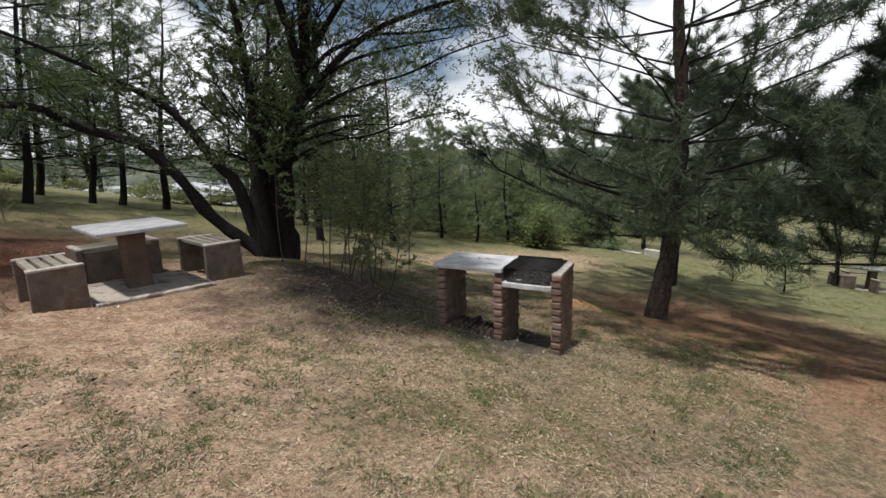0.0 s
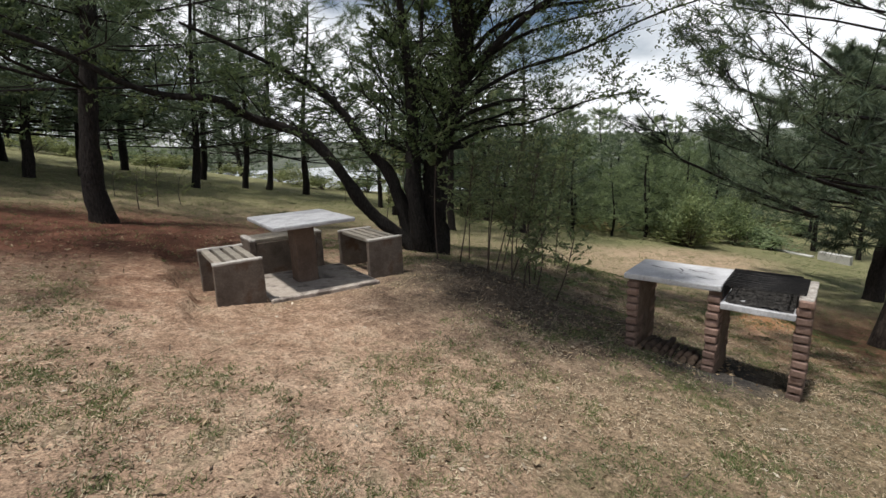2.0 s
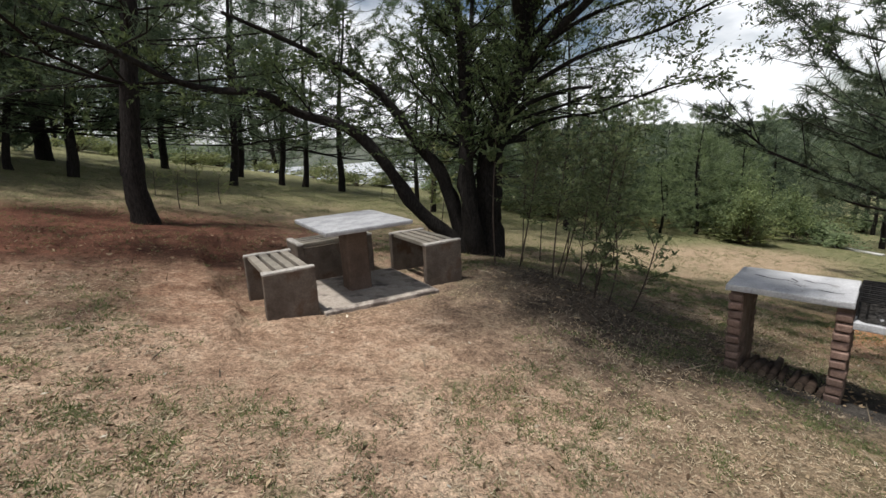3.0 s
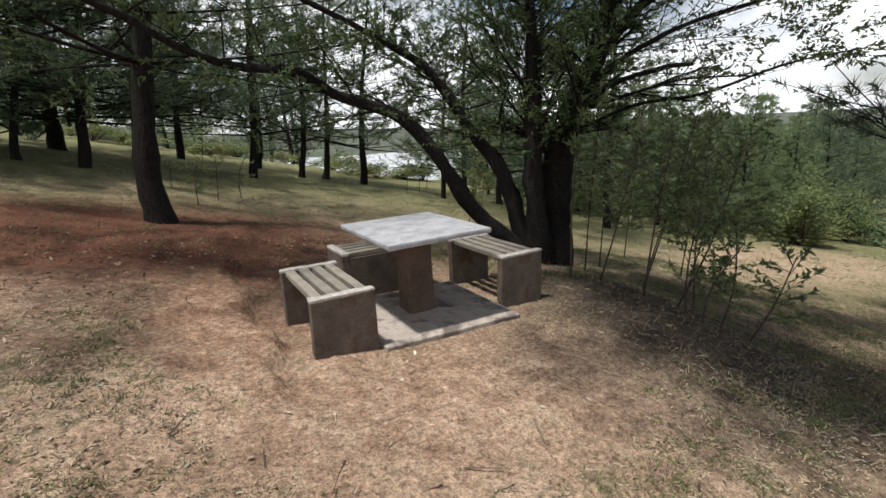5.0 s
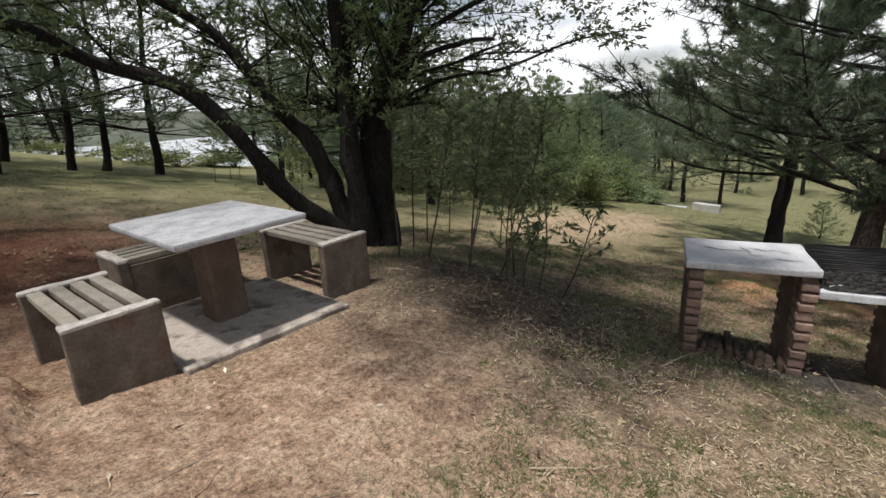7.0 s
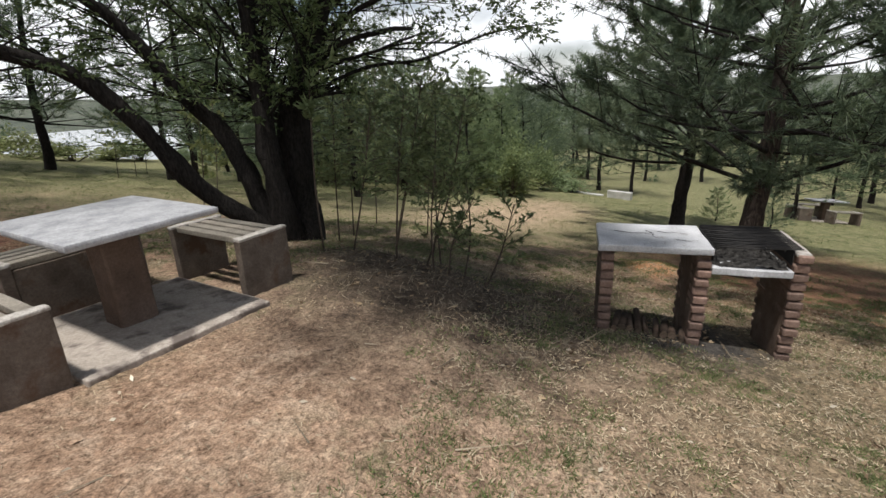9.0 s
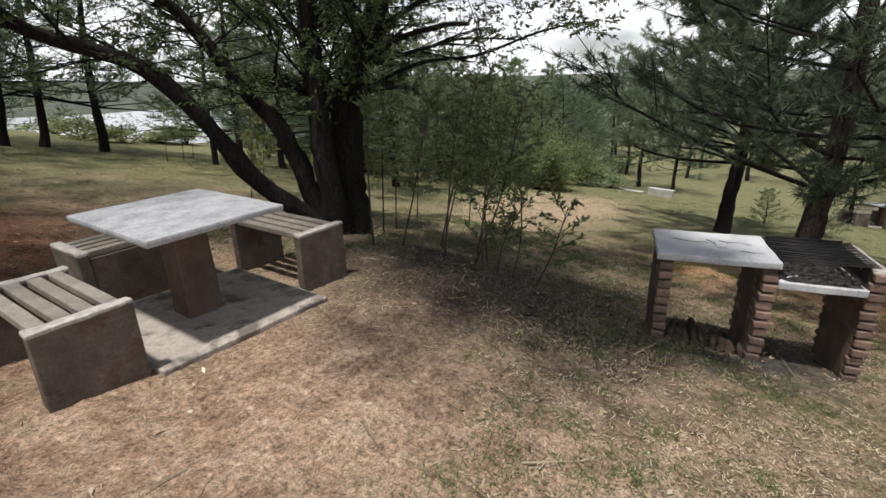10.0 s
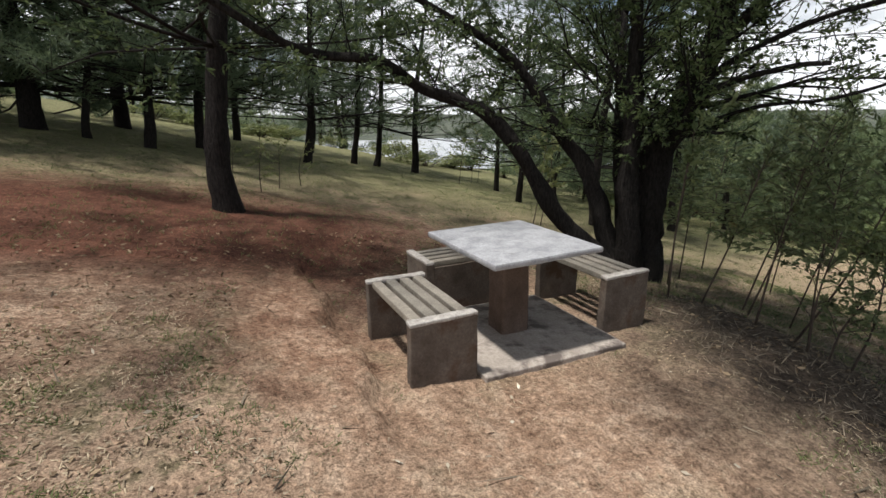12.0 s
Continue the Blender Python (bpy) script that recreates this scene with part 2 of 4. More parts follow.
        grain.operation = "MULTIPLY_ADD"
        grain.inputs[1].default_value = 0.5
        halfn = nt.nodes.new("ShaderNodeMath")
        halfn.operation = "MULTIPLY"
        halfn.inputs[1].default_value = 0.5
        nt.links.new(n4, halfn.inputs[0])
        nt.links.new(n2, grain.inputs[0])
        nt.links.new(halfn.outputs[0], grain.inputs[2])
        return mix_node(nt, mr.outputs[0], c, ramp_node(nt, grain.outputs[0], colour_stops))

    # red needle litter under the pines, bare trodden earth before the table, leaf mould under the broadleaf tree with
    # its shade painted in
    c = patch(c, -2.6, 3.8, 5.4, 3.4, [(0.38, (0.075, 0.033, 0.023)), (0.62, (0.175, 0.08, 0.053))], 0.6)
    c = patch(c, 7.9, -4.8, 5.0, 3.9, [(0.38, (0.15, 0.078, 0.046)), (0.62, (0.31, 0.185, 0.115))], 0.6)
    c = patch(c, 12.6, 2.4, 6.0, 2.6, [(0.38, (0.27, 0.195, 0.125)), (0.62, (0.47, 0.365, 0.255))], 0.6)
    c = patch(c, 2.9, -4.0, 3.4, 2.2, [(0.38, (0.115, 0.096, 0.060)), (0.5, (0.20, 0.155, 0.098)), (0.62, (0.33, 0.25, 0.165))], 0.8)
    c = patch(c, -3.2, 1.1, 2.2, 1.4, [(0.38, (0.14, 0.085, 0.058)), (0.5, (0.25, 0.165, 0.115)), (0.62, (0.42, 0.31, 0.225))], 0.7)
    c = patch(c, -1.15, 0.75, 0.75, 1.6, [(0.38, (0.15, 0.082, 0.054)), (0.5, (0.25, 0.155, 0.105)), (0.62, (0.40, 0.28, 0.20))], 0.7)
    c = patch(c, 0.15, -0.8, 1.9, 1.15, [(0.38, (0.19, 0.12, 0.08)), (0.5, (0.32, 0.218, 0.152)), (0.62, (0.48, 0.36, 0.265))], 0.7)
    # leaf mould, coloured darker to deepen the crown's shade
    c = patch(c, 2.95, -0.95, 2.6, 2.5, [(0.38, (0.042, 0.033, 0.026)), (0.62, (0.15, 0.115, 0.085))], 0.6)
    # ash on the soil, with the shade under the barbecue painted in
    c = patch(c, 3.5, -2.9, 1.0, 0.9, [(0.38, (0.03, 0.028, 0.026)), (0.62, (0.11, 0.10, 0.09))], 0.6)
    c = patch(c, 6.6, -2.3, 0.8, 0.5, [(0.38, (0.30, 0.15, 0.07)), (0.62, (0.46, 0.26, 0.14))], 0.4)
    grit = ramp_node(nt, n3, [(0.34, (0.30, 0.28, 0.26)), (0.5, (1, 1, 1)), (0.66, (1.6, 1.57, 1.52))])
    c = mix_node(nt, 0.95, c, grit, "MULTIPLY")
    c = mix_node(nt, 0.8, c, ramp_node(nt, n5, [(0.34, (0.5, 0.48, 0.46)), (0.5, (1, 1, 1)), (0.66, (1.4, 1.4, 1.38))]), "MULTIPLY")
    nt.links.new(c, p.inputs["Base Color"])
    bump_to(nt, p, n3, 0.8, 0.016)
    return m


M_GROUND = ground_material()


# ---- helpers for meshes ----
def smooth01(a):
    a = np.clip(a, 0, 1)
    return a * a * (3 - 2 * a)


def hill(x, y):
    """Height of the ground: a slope that falls towards +x, levelled round the picnic table."""
    x, y = np.asarray(x, float), np.asarray(y, float)
    r = np.hypot(x, y)
    xs = np.where(x > 10, 10 + 0.8 * 34 * np.tanh((x - 10) / 34), np.where(x < -14, -14 + 8 * np.tanh((x + 14) / 8), x))
    plane = -0.03 - 0.2 * xs + 0.04 * 60 * np.tanh(y / 60)
    w = 1 - smooth01((np.hypot((x - 0.95), (y - 0.8)) - 1.2) / 2.5)
    edge = -0.92 + 0.07 * np.sin(5.1 * y) + 0.03 * np.sin(17 * y + 1)
    w = w * (1 - (1 - smooth01((x - edge) / 0.08)) * smooth01((y + 1.1) / 0.9))
    z = plane * (1 - w) + w * (-0.04 - 0.037 * (x + 0.12))
    z = z + 0.05 * np.exp(-(((x + 0.6) / 0.35) ** 2 + ((y + 0.1) / 0.45) ** 2))
    # low scarp beside the levelled place
    z = z + 0.03 * np.sin(1.7 * x + 0.6) * np.cos(1.3 * y) * smooth01((r - 1.6) / 3)
    z = z + 0.16 * np.exp(-(((x - 6.6) / 0.75) ** 2 + ((y + 2.3) / 0.45) ** 2))
    ang = np.arctan2(y, x)
    z = z - 6.0 * smooth01((0.9 * y + 0.3 * x - 25) / 30)
    ridge = (11.5 - 3.2 * np.sin(3 * ang + 0.4) + 1.2 * np.sin(11 * ang)) * smooth01((r - 150) / 300)
    return z + ridge


def hz(x, y):
    return float(hill(x, y))


def mesh_of(name, verts, faces, material, smooth=False):
    me = bpy.data.meshes.new(name)
    me.from_pydata(verts, [], faces)
    if material:
        me.materials.append(material)
    if smooth:
        me.polygons.foreach_set("use_smooth", [True] * len(me.polygons))
    me.update()
    return me


def soup(name, verts, material, sides=3):
    """Many loose triangles or quads from an array of corners."""
    me = bpy.data.meshes.new(name)
    n = len(verts)
    me.vertices.add(n)
    me.vertices.foreach_set("co", np.asarray(verts, np.float32).ravel())
    me.loops.add(n)
    me.loops.foreach_set("vertex_index", np.arange(n, dtype=np.int32))
    me.polygons.add(n // sides)
    me.polygons.foreach_set("loop_start", np.arange(0, n, sides, dtype=np.int32))
    me.materials.append(material)
    me.update(calc_edges=True)
    return me


def part(name, bm, material, parent=None, label="", m=None):
    me = bpy.data.meshes.new(name)
    bm.to_mesh(me)
    bm.free()
    me.materials.append(material)
    ob = new(name, me)
    if parent:
        ob.parent = parent
    if m is not None:
        ob.matrix_basis = m
    return tagged(ob, label)


def part_mesh(name, me, parent=None, label="", m=None):
    ob = new(name, me)
    if parent:
        ob.parent = parent
    if m is not None:
        ob.matrix_basis = m
    return tagged(ob, label)


def block(x0, y0, z0, x1, y1, z1, bevel=0.01, cuts=0, rough=0.0, seed=1, segs=2):
    """A box with rounded edges and a slightly uneven surface."""
    bm = bmesh.new()
    bmesh.ops.create_cube(bm, size=1.0, matrix=Matrix.Translation(((x0 + x1) / 2, (y0 + y1) / 2, (z0 + z1) / 2)) @ Matrix.Diagonal((x1 - x0, y1 - y0, z1 - z0, 1)))
    if bevel:
        bmesh.ops.bevel(bm, geom=bm.edges[:], offset=bevel, segments=segs, affect="EDGES", profile=0.6)
    if cuts:
        bmesh.ops.subdivide_edges(bm, edges=[e for e in bm.edges if e.calc_length() > 0.05], cuts=cuts, use_grid_fill=True)
    if rough:
        for v in bm.verts:
            v.co += noise.noise_vector(v.co * 9 + Vector((seed * 3.1, 0, 0))) * rough + noise.noise_vector(v.co * 31) * rough * 0.4
    return bm


def tube(points, radii, sides=8, wobble=0.0, seed=0):
    """Verts and faces of a tapered tube along a line of points."""
    pts = [Vector(p) for p in points]
    verts, faces = [], []
    up = Vector((0.31, 0.17, 0.93))
    for i, p in enumerate(pts):
        d = (pts[min(i + 1, len(pts) - 1)] - pts[max(i - 1, 0)]).normalized()
        a = d.cross(up)
        if a.length < 0.1:
            a = d.cross(Vector((1, 0, 0)))
        a.normalize()
        b = d.cross(a)
        for k in range(sides):
            t = 2 * math.pi * k / sides
            w = 1 + wobble * (noise.noise(p * 4 + Vector((math.cos(t) * 1.5, math.sin(t) * 1.5, seed))))
            verts.append(p + (a * math.cos(t) + b * math.sin(t)) * radii[i] * w)
    for i in range(len(pts) - 1):
        for k in range(sides):
            k2 = (k + 1) % sides
            faces.append((i * sides + k, i * sides + k2, (i + 1) * sides + k2, (i + 1) * sides + k))
    faces.append(tuple(range(sides - 1, -1, -1)))
    faces.append(tuple(range((len(pts) - 1) * sides, len(pts) * sides)))
    return verts, faces


def join(lists):
    verts, faces = [], []
    for v, f in lists:
        o = len(verts)
        verts += v
        faces += [tuple(i + o for i in q) for q in f]
    return verts, faces


def curve_points(ctrl, n):
    """n points of a smooth line through the control points."""
    c = [Vector(p) for p in ctrl]
    c = [c[0] * 2 - c[1]] + c + [c[-1] * 2 - c[-2]]
    out = []
    for i in range(n):
        s = i / (n - 1) * (len(c) - 3)
        k = min(int(s), len(c) - 4)
        t = s - k
        p0, p1, p2, p3 = c[k:k + 4]
        out.append(0.5 * (2 * p1 + (p2 - p0) * t + (2 * p0 - 5 * p1 + 4 * p2 - p3) * t * t + (3 * p1 - p0 - 3 * p2 + p3) * t ** 3))
    return out


def empty(name, loc, label, category, group=""):
    ob = new(name)
    ob.empty_display_size = 0.1
    ob.matrix_basis = Matrix.Translation(loc) if not isinstance(loc, Matrix) else loc
    return tagged(ob, label, category, group)


# ---- ground ----
def build_ground():
    n = 340
    u = np.linspace(-1, 1, n)
    axis = 9.0 * u + 900 * np.sign(u) * np.abs(u) ** 7
    X, Y = np.meshgrid(axis + 0.8, axis - 0.5, indexing="ij")
    Z = hill(X, Y)
    near = np.exp(-(np.hypot(X, Y + 1) / 4.5) ** 2)
    rng = np.random.default_rng(3)
    Z = Z + near * rng.normal(0, 0.006, Z.shape)
    verts = np.stack([X, Y, Z], -1).reshape(-1, 3)
    i = np.arange(n * n).reshape(n, n)
    faces = np.stack([i[:-1, :-1], i[1:, :-1], i[1:, 1:], i[:-1, 1:]], -1).reshape(-1, 4)
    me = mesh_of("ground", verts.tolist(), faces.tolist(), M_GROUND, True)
    tagged(new("ground", me), "sloping brown earth with thin dry grass and needle litter", "ground", "", "structure")


build_ground()


def build_lake():
    m, nt, p = blank("pale lake water", 0.12, 0.5)
    p.inputs["Base Color"].default_value = (0.16, 0.19, 0.20, 1)
    bump_to(nt, p, noise_node(nt, coords(nt), 1.5, 4), 0.25, 0.05)
    ring = []
    for i in range(40):
        t = 2 * math.pi * i / 40
        r = 1 + 0.18 * math.sin(3 * t + 1) + 0.08 * math.sin(7 * t)
        ring.append((42 + 34 * r * math.cos(t), 88 + 40 * r * math.sin(t), -4.6))
    me = mesh_of("water", ring, [tuple(range(40))], m)
    tagged(new("water", me), "pale still lake beyond the wood", "lake", "", "structure")


build_lake()


# ---- picnic table and benches ----
def build_table():
    t = empty("picnic_table", (0.47, 0.54, 0.0), "square grey concrete picnic table on a brown pedestal", "table")
    part("tabletop", block(-0.475, -0.545, 0.703, 0.475, 0.545, 0.75, 0.016, 4, 0.005), M_TOP, t, "worn pale grey concrete top")
    bm = block(-0.14, -0.13, -0.05, 0.14, 0.13, 0.712, 0.035, 3, 0.010, 4, 3)
    for v in bm.verts:
        k = 0.93 - 0.10 * max(0.0, v.co.z / 0.7) + 0.08 * max(0.0, v.co.z / 0.7) ** 3
        v.co.x *= k
        v.co.y *= k
    part("pedestal", bm, M_PED, t, "brown rendered pedestal")
    return t


picnic_table = build_table()
slab = part("floor_slab", block(-0.125, -0.105, -0.10, 1.155, 1.10, 0.0, 0.012, 5, 0.005, 7), M_SLAB)
slab.matrix_basis = Matrix.Translation((-0.12, 0, 0)) @ pose(0, 0, 0, 0, 2.0, 0) @ Matrix.Translation((0.12, 0, 0))
tagged(slab, "cracked concrete slab, mottled with dark stains", "slab", "", "")


def build_bench(panel):
    """Along y, origin at the middle on the ground; two end walls, four slats between."""
    w, l, h = 0.24, 0.475, 0.46
    b = empty("bench", (0, 0, 0), "low concrete bench with four grey slats between two end walls", "bench", "benches round the picnic table")
    for s in (-1, 1):
        y0, y1 = sorted((s * l, s * (l - 0.075)))
        part("end_wall", block(-w, y0, -0.06, w, y1, h - 0.014, 0.010, 3, 0.007, 11 + s), M_CONC, b, "brown-grey concrete end wall")
        part("end_cap", block(-w - 0.002, y0 - 0.003, h - 0.026, w + 0.002, y1 + 0.003, h, 0.010, 5, 0.009, 17 + s), M_CAP, b, "worn pale top edge")
    for k in range(4):
        x = -0.168 + k * 0.112
        part("slat", block(x - 0.038, -l + 0.077, h - 0.055, x + 0.038, l - 0.077, h - 0.008, 0.008, 2, 0.003, k), M_SLAT, b)
    if panel:
        part("side_panel", block(-w + 0.012, -l + 0.077, -0.05, -w + 0.07, l - 0.077, h - 0.058, 0.006, 2, 0.006, 23), M_CONC, b, "rough concrete side panel")
    return b


bench_a = build_bench(False)
bench_a.matrix_basis = pose(-0.40, 0.43, 0.015, 0, 1.0, 0)
bench_c = copy_thing(bench_a, pose(1.405, 0.645, -0.05, 0, 0.8, 0))
bench_b = build_bench(True)
bench_b.matrix_basis = pose(0.48, 1.40, -0.02, 0, 0, 90)


FAR_SET = (21.6, -7.4)


def far_set():
    """A second picnic place down the slope, and low whitewashed kerbs in the grass."""
    x, y = FAR_SET
    m = Matrix.Translation((x, y, hz(x, y))) @ pose(0, 0, 0, 4, 5, 25)
    for ob, dx, dy, a in ((picnic_table, 0.47, 0.54, 0), (bench_a, -0.45, 0.43, 0), (bench_a, 1.45, 0.5, 0), (bench_a, 0.48, 1.45, 90)):
        copy_thing(ob, m @ pose(dx, dy, 0.06, 0, 0, a))
    s2 = part("floor_slab", block(-0.2, -0.2, -0.15, 1.2, 1.2, 0.04, 0.02, 2, 0.006, 7), M_SLAB)
    s2.matrix_basis = m
    tagged(s2, "pale concrete slab under a far picnic table", "slab")
    for x, y, l, a in ((21.6, 0.85, 1.1, 80), (22.2, 2.6, 1.9, 75)):
        k = part("low_kerb", block(-l / 2, -0.12, -0.3, l / 2, 0.12, 0.34 if l < 1.5 else 0.07, 0.02, 2, 0.01, 3), M_WHITE)
        k.matrix_basis = Matrix.Translation((x, y, hz(x, y))) @ pose(0, 0, 0, 0, 0, a)
        tagged(k, "low whitewashed concrete kerb in the grass", "kerb", "whitewashed kerbs")


far_set()


# ---- brick barbecue ----
def build_barbecue():
    m = Matrix.Translation((3.02, -2.20, -0.75)) @ Matrix.Rotation(math.atan2(-0.968, 0.25), 4, "Z")
    # local x runs along the front, local y goes back
    q = empty("barbecue", m, "old brick barbecue with a concrete counter and black grill", "barbecue")
    rng = random.Random(5)
    brick_meshes = []
    for k in range(6):
        bm = block(-0.056, -0.108, -0.032, 0.056, 0.108, 0.032, 0.010, 1, 0.006, 40 + k, 1)
        me = bpy.data.meshes.new("brick")
        bm.to_mesh(me)
        bm.free()
        me.materials.append(M_BRICK)
        brick_meshes.append(me)
    for j, (u, top, low) in enumerate(((0.06, 0.815, -0.03), (0.83, 0.815, -0.05), (1.535, 0.84, -0.12))):
        pillar = part("pillar", block(u - 0.056, 0.05, low - 0.1, u + 0.056, 0.64, top - 0.02, 0.012, 4, 0.008, j), M_MORTAR, q, "brown rendered brick pillar with open joints in front")
        z = low + 0.034
        n = 0
        while z < top - 0.02:
            for d in (0, 2):
                off = 0.0 if n % 2 == 0 else 0.012
                y = 0.108 + d * 0.228 + off * (d != 0) - rng.uniform(-0.006, 0.022) * (d == 0)
                part_mesh("brick", brick_meshes[rng.randrange(6)], pillar, "", pose(u + rng.uniform(-0.006, 0.006), y, z, rng.uniform(-2, 2), rng.uniform(-2, 2), rng.uniform(-3, 3) + 180 * rng.randrange(2)))
            z += 0.082
            n += 1
    part("counter", block(-0.03, -0.02, 0.812, 0.885, 0.69, 0.872, 0.014, 5, 0.005, 3), M_COUNTER, q, "cracked pale concrete counter")
    part("fire_shelf", block(0.887, -0.01, 0.645, 1.478, 0.67, 0.705, 0.008, 3, 0.006, 9), M_COUNTER, q, "soot-edged concrete shelf")
    part("capstone", block(1.482, 0.0, 0.825, 1.592, 0.672, 0.855, 0.013, 4, 0.011, 13), M_CAP, q, "pale cement cap")
    for k, line in enumerate((((0.12, 0.42), (0.25, 0.36), (0.38, 0.37), (0.47, 0.31)), ((0.40, 0.45), (0.46, 0.36), (0.44, 0.28), (0.50, 0.22)), ((0.50, 0.44), (0.58, 0.40), (0.62, 0.43), (0.70, 0.40)), ((0.62, 0.2), (0.72, 0.17), (0.80, 0.19)))):
        bm = bmesh.new()
        row = []
        for j, (x, y) in enumerate(line):
            w = 0.006 * (1.2 - j / len(line))
            row.append((bm.verts.new((x, y - w, 0.8755)), bm.verts.new((x + w, y + w, 0.8755))))
        for (a, b), (c, d) in zip(row, row[1:]):
            bm.faces.new((a, c, d, b))
        bmesh.ops.solidify(bm, geom=bm.faces[:], thickness=0.004)
        part("crack", bm, M_ASH, q, "dark open crack")
    bm = bmesh.new()
    bmesh.ops.create_grid(bm, x_segments=30, y_segments=30, size=0.5, matrix=Matrix.Translation((1.18, 0.33, 0.0)) @ Matrix.Diagonal((0.55, 0.62, 1, 1)))
    for v in bm.verts:
        v.co.z = 0.715 + 0.05 * noise.noise(v.co * 11) + 0.03 * noise.noise(v.co * 27)
        v.co.z = max(v.co.z, 0.707)
    part("charcoal", bm, M_ASH, q, "heap of charcoal and ash")
    part("fire_tray", block(0.895, 0.60, 0.71, 1.47, 0.612, 0.905, 0.003), M_IRON, q, "black iron back plate")
    part("side_plate", block(0.893, 0.03, 0.75, 0.902, 0.60, 0.872, 0.002), M_IRON, q)
    part("side_plate", block(1.463, 0.03, 0.75, 1.472, 0.60, 0.872, 0.002), M_IRON, q)
    for k in range(15):
        y = 0.04 + k * 0.04
        v, f = tube([(0.89, y, 0.880 + 0.004 * (k % 3)), (1.18, y + 0.006 * (k % 2), 0.874), (1.53, y, 0.884)], [0.006] * 3, 6)
        part_mesh("grill_bar", mesh_of("grill_bar", v, f, M_IRON, True), q)
    for x in (0.95, 1.40):
        v, f = tube([(x, 0.03, 0.866), (x, 0.61, 0.866)], [0.007] * 2, 6)
        part_mesh("cross_bar", mesh_of("cross_bar", v, f, M_IRON, True), q)
    return m


BBQ = build_barbecue()


def build_logs():
    rng = random.Random(9)
    for k in range(9):
        u = 0.16 + k * 0.072
        r = rng.uniform(0.022, 0.042)
        l = rng.uniform(0.25, 0.4)
        y0 = rng.uniform(0.02, 0.12)
        p = BBQ @ Vector((u, y0, 0))
        z = hz(p.x, p.y) + r * 0.9
        g = empty("firewood_log", Matrix.Translation((p.x, p.y, z)) @ BBQ.to_3x3().to_4x4() @ pose(0, 0, 0, rng.uniform(-6, 6), 0, rng.uniform(-12, 12)), "short split firewood log under the barbecue counter", "log", "firewood logs")
        v, f = tube([(0, 0, 0), (rng.uniform(-0.01, 0.01), l / 2, 0.004), (0, l, 0)], [r, r * 1.05, r * 0.92], 9, 0.3, k)
        part_mesh("bark", mesh_of("bark", v, f, M_LOG, True), g)
        v, f = tube([(0, -0.004, 0), (0, 0.004, 0)], [r * 0.9, r * 0.9], 9, 0.3, k)
        part_mesh("cut_end", mesh_of("cut_end", v, f, M_CUT), g, "pale cut end")


build_logs()


# ---- trees ----
def unit(v):
    return v / np.maximum(np.linalg.norm(v, axis=-1, keepdims=True), 1e-9)


def needles(centres, dirs, length, width, k, rng, droop=0.15):
    """Bursts of k long needles round short shoots."""
    c = np.repeat(np.asarray(centres), k, 0)
    d = np.repeat(unit(np.asarray(dirs)), k, 0)
    n = len(c)
    nd = unit(d * 0.55 + unit(rng.normal(size=(n, 3))) * 0.85 + np.array([0, 0, -droop]))
    base = c + d * rng.uniform(-0.5, 0.5, (n, 1)) * length * 0.9
    tip = base + nd * length * rng.uniform(0.65, 1.1, (n, 1))
    side = unit(np.cross(nd, rng.normal(size=(n, 3)))) * width * 0.5
    return np.stack([base - side, base + side, tip], 1).reshape(-1, 3)


def leaves(centres, dirs, length, width, rng):
    """Pointed oval leaves, one to each centre."""
    c, n = np.asarray(centres), len(centres)
    d = unit(np.asarray(dirs))
    side = unit(np.cross(d, unit(rng.normal(size=(n, 3))))) * width * 0.5 * rng.uniform(0.7, 1.2, (n, 1))
    ln = length * rng.uniform(0.6, 1.25, (n, 1))
    mid = c + d * ln * 0.45
    return np.stack([c, mid + side, c + d * ln, mid - side], 1).reshape(-1, 3)


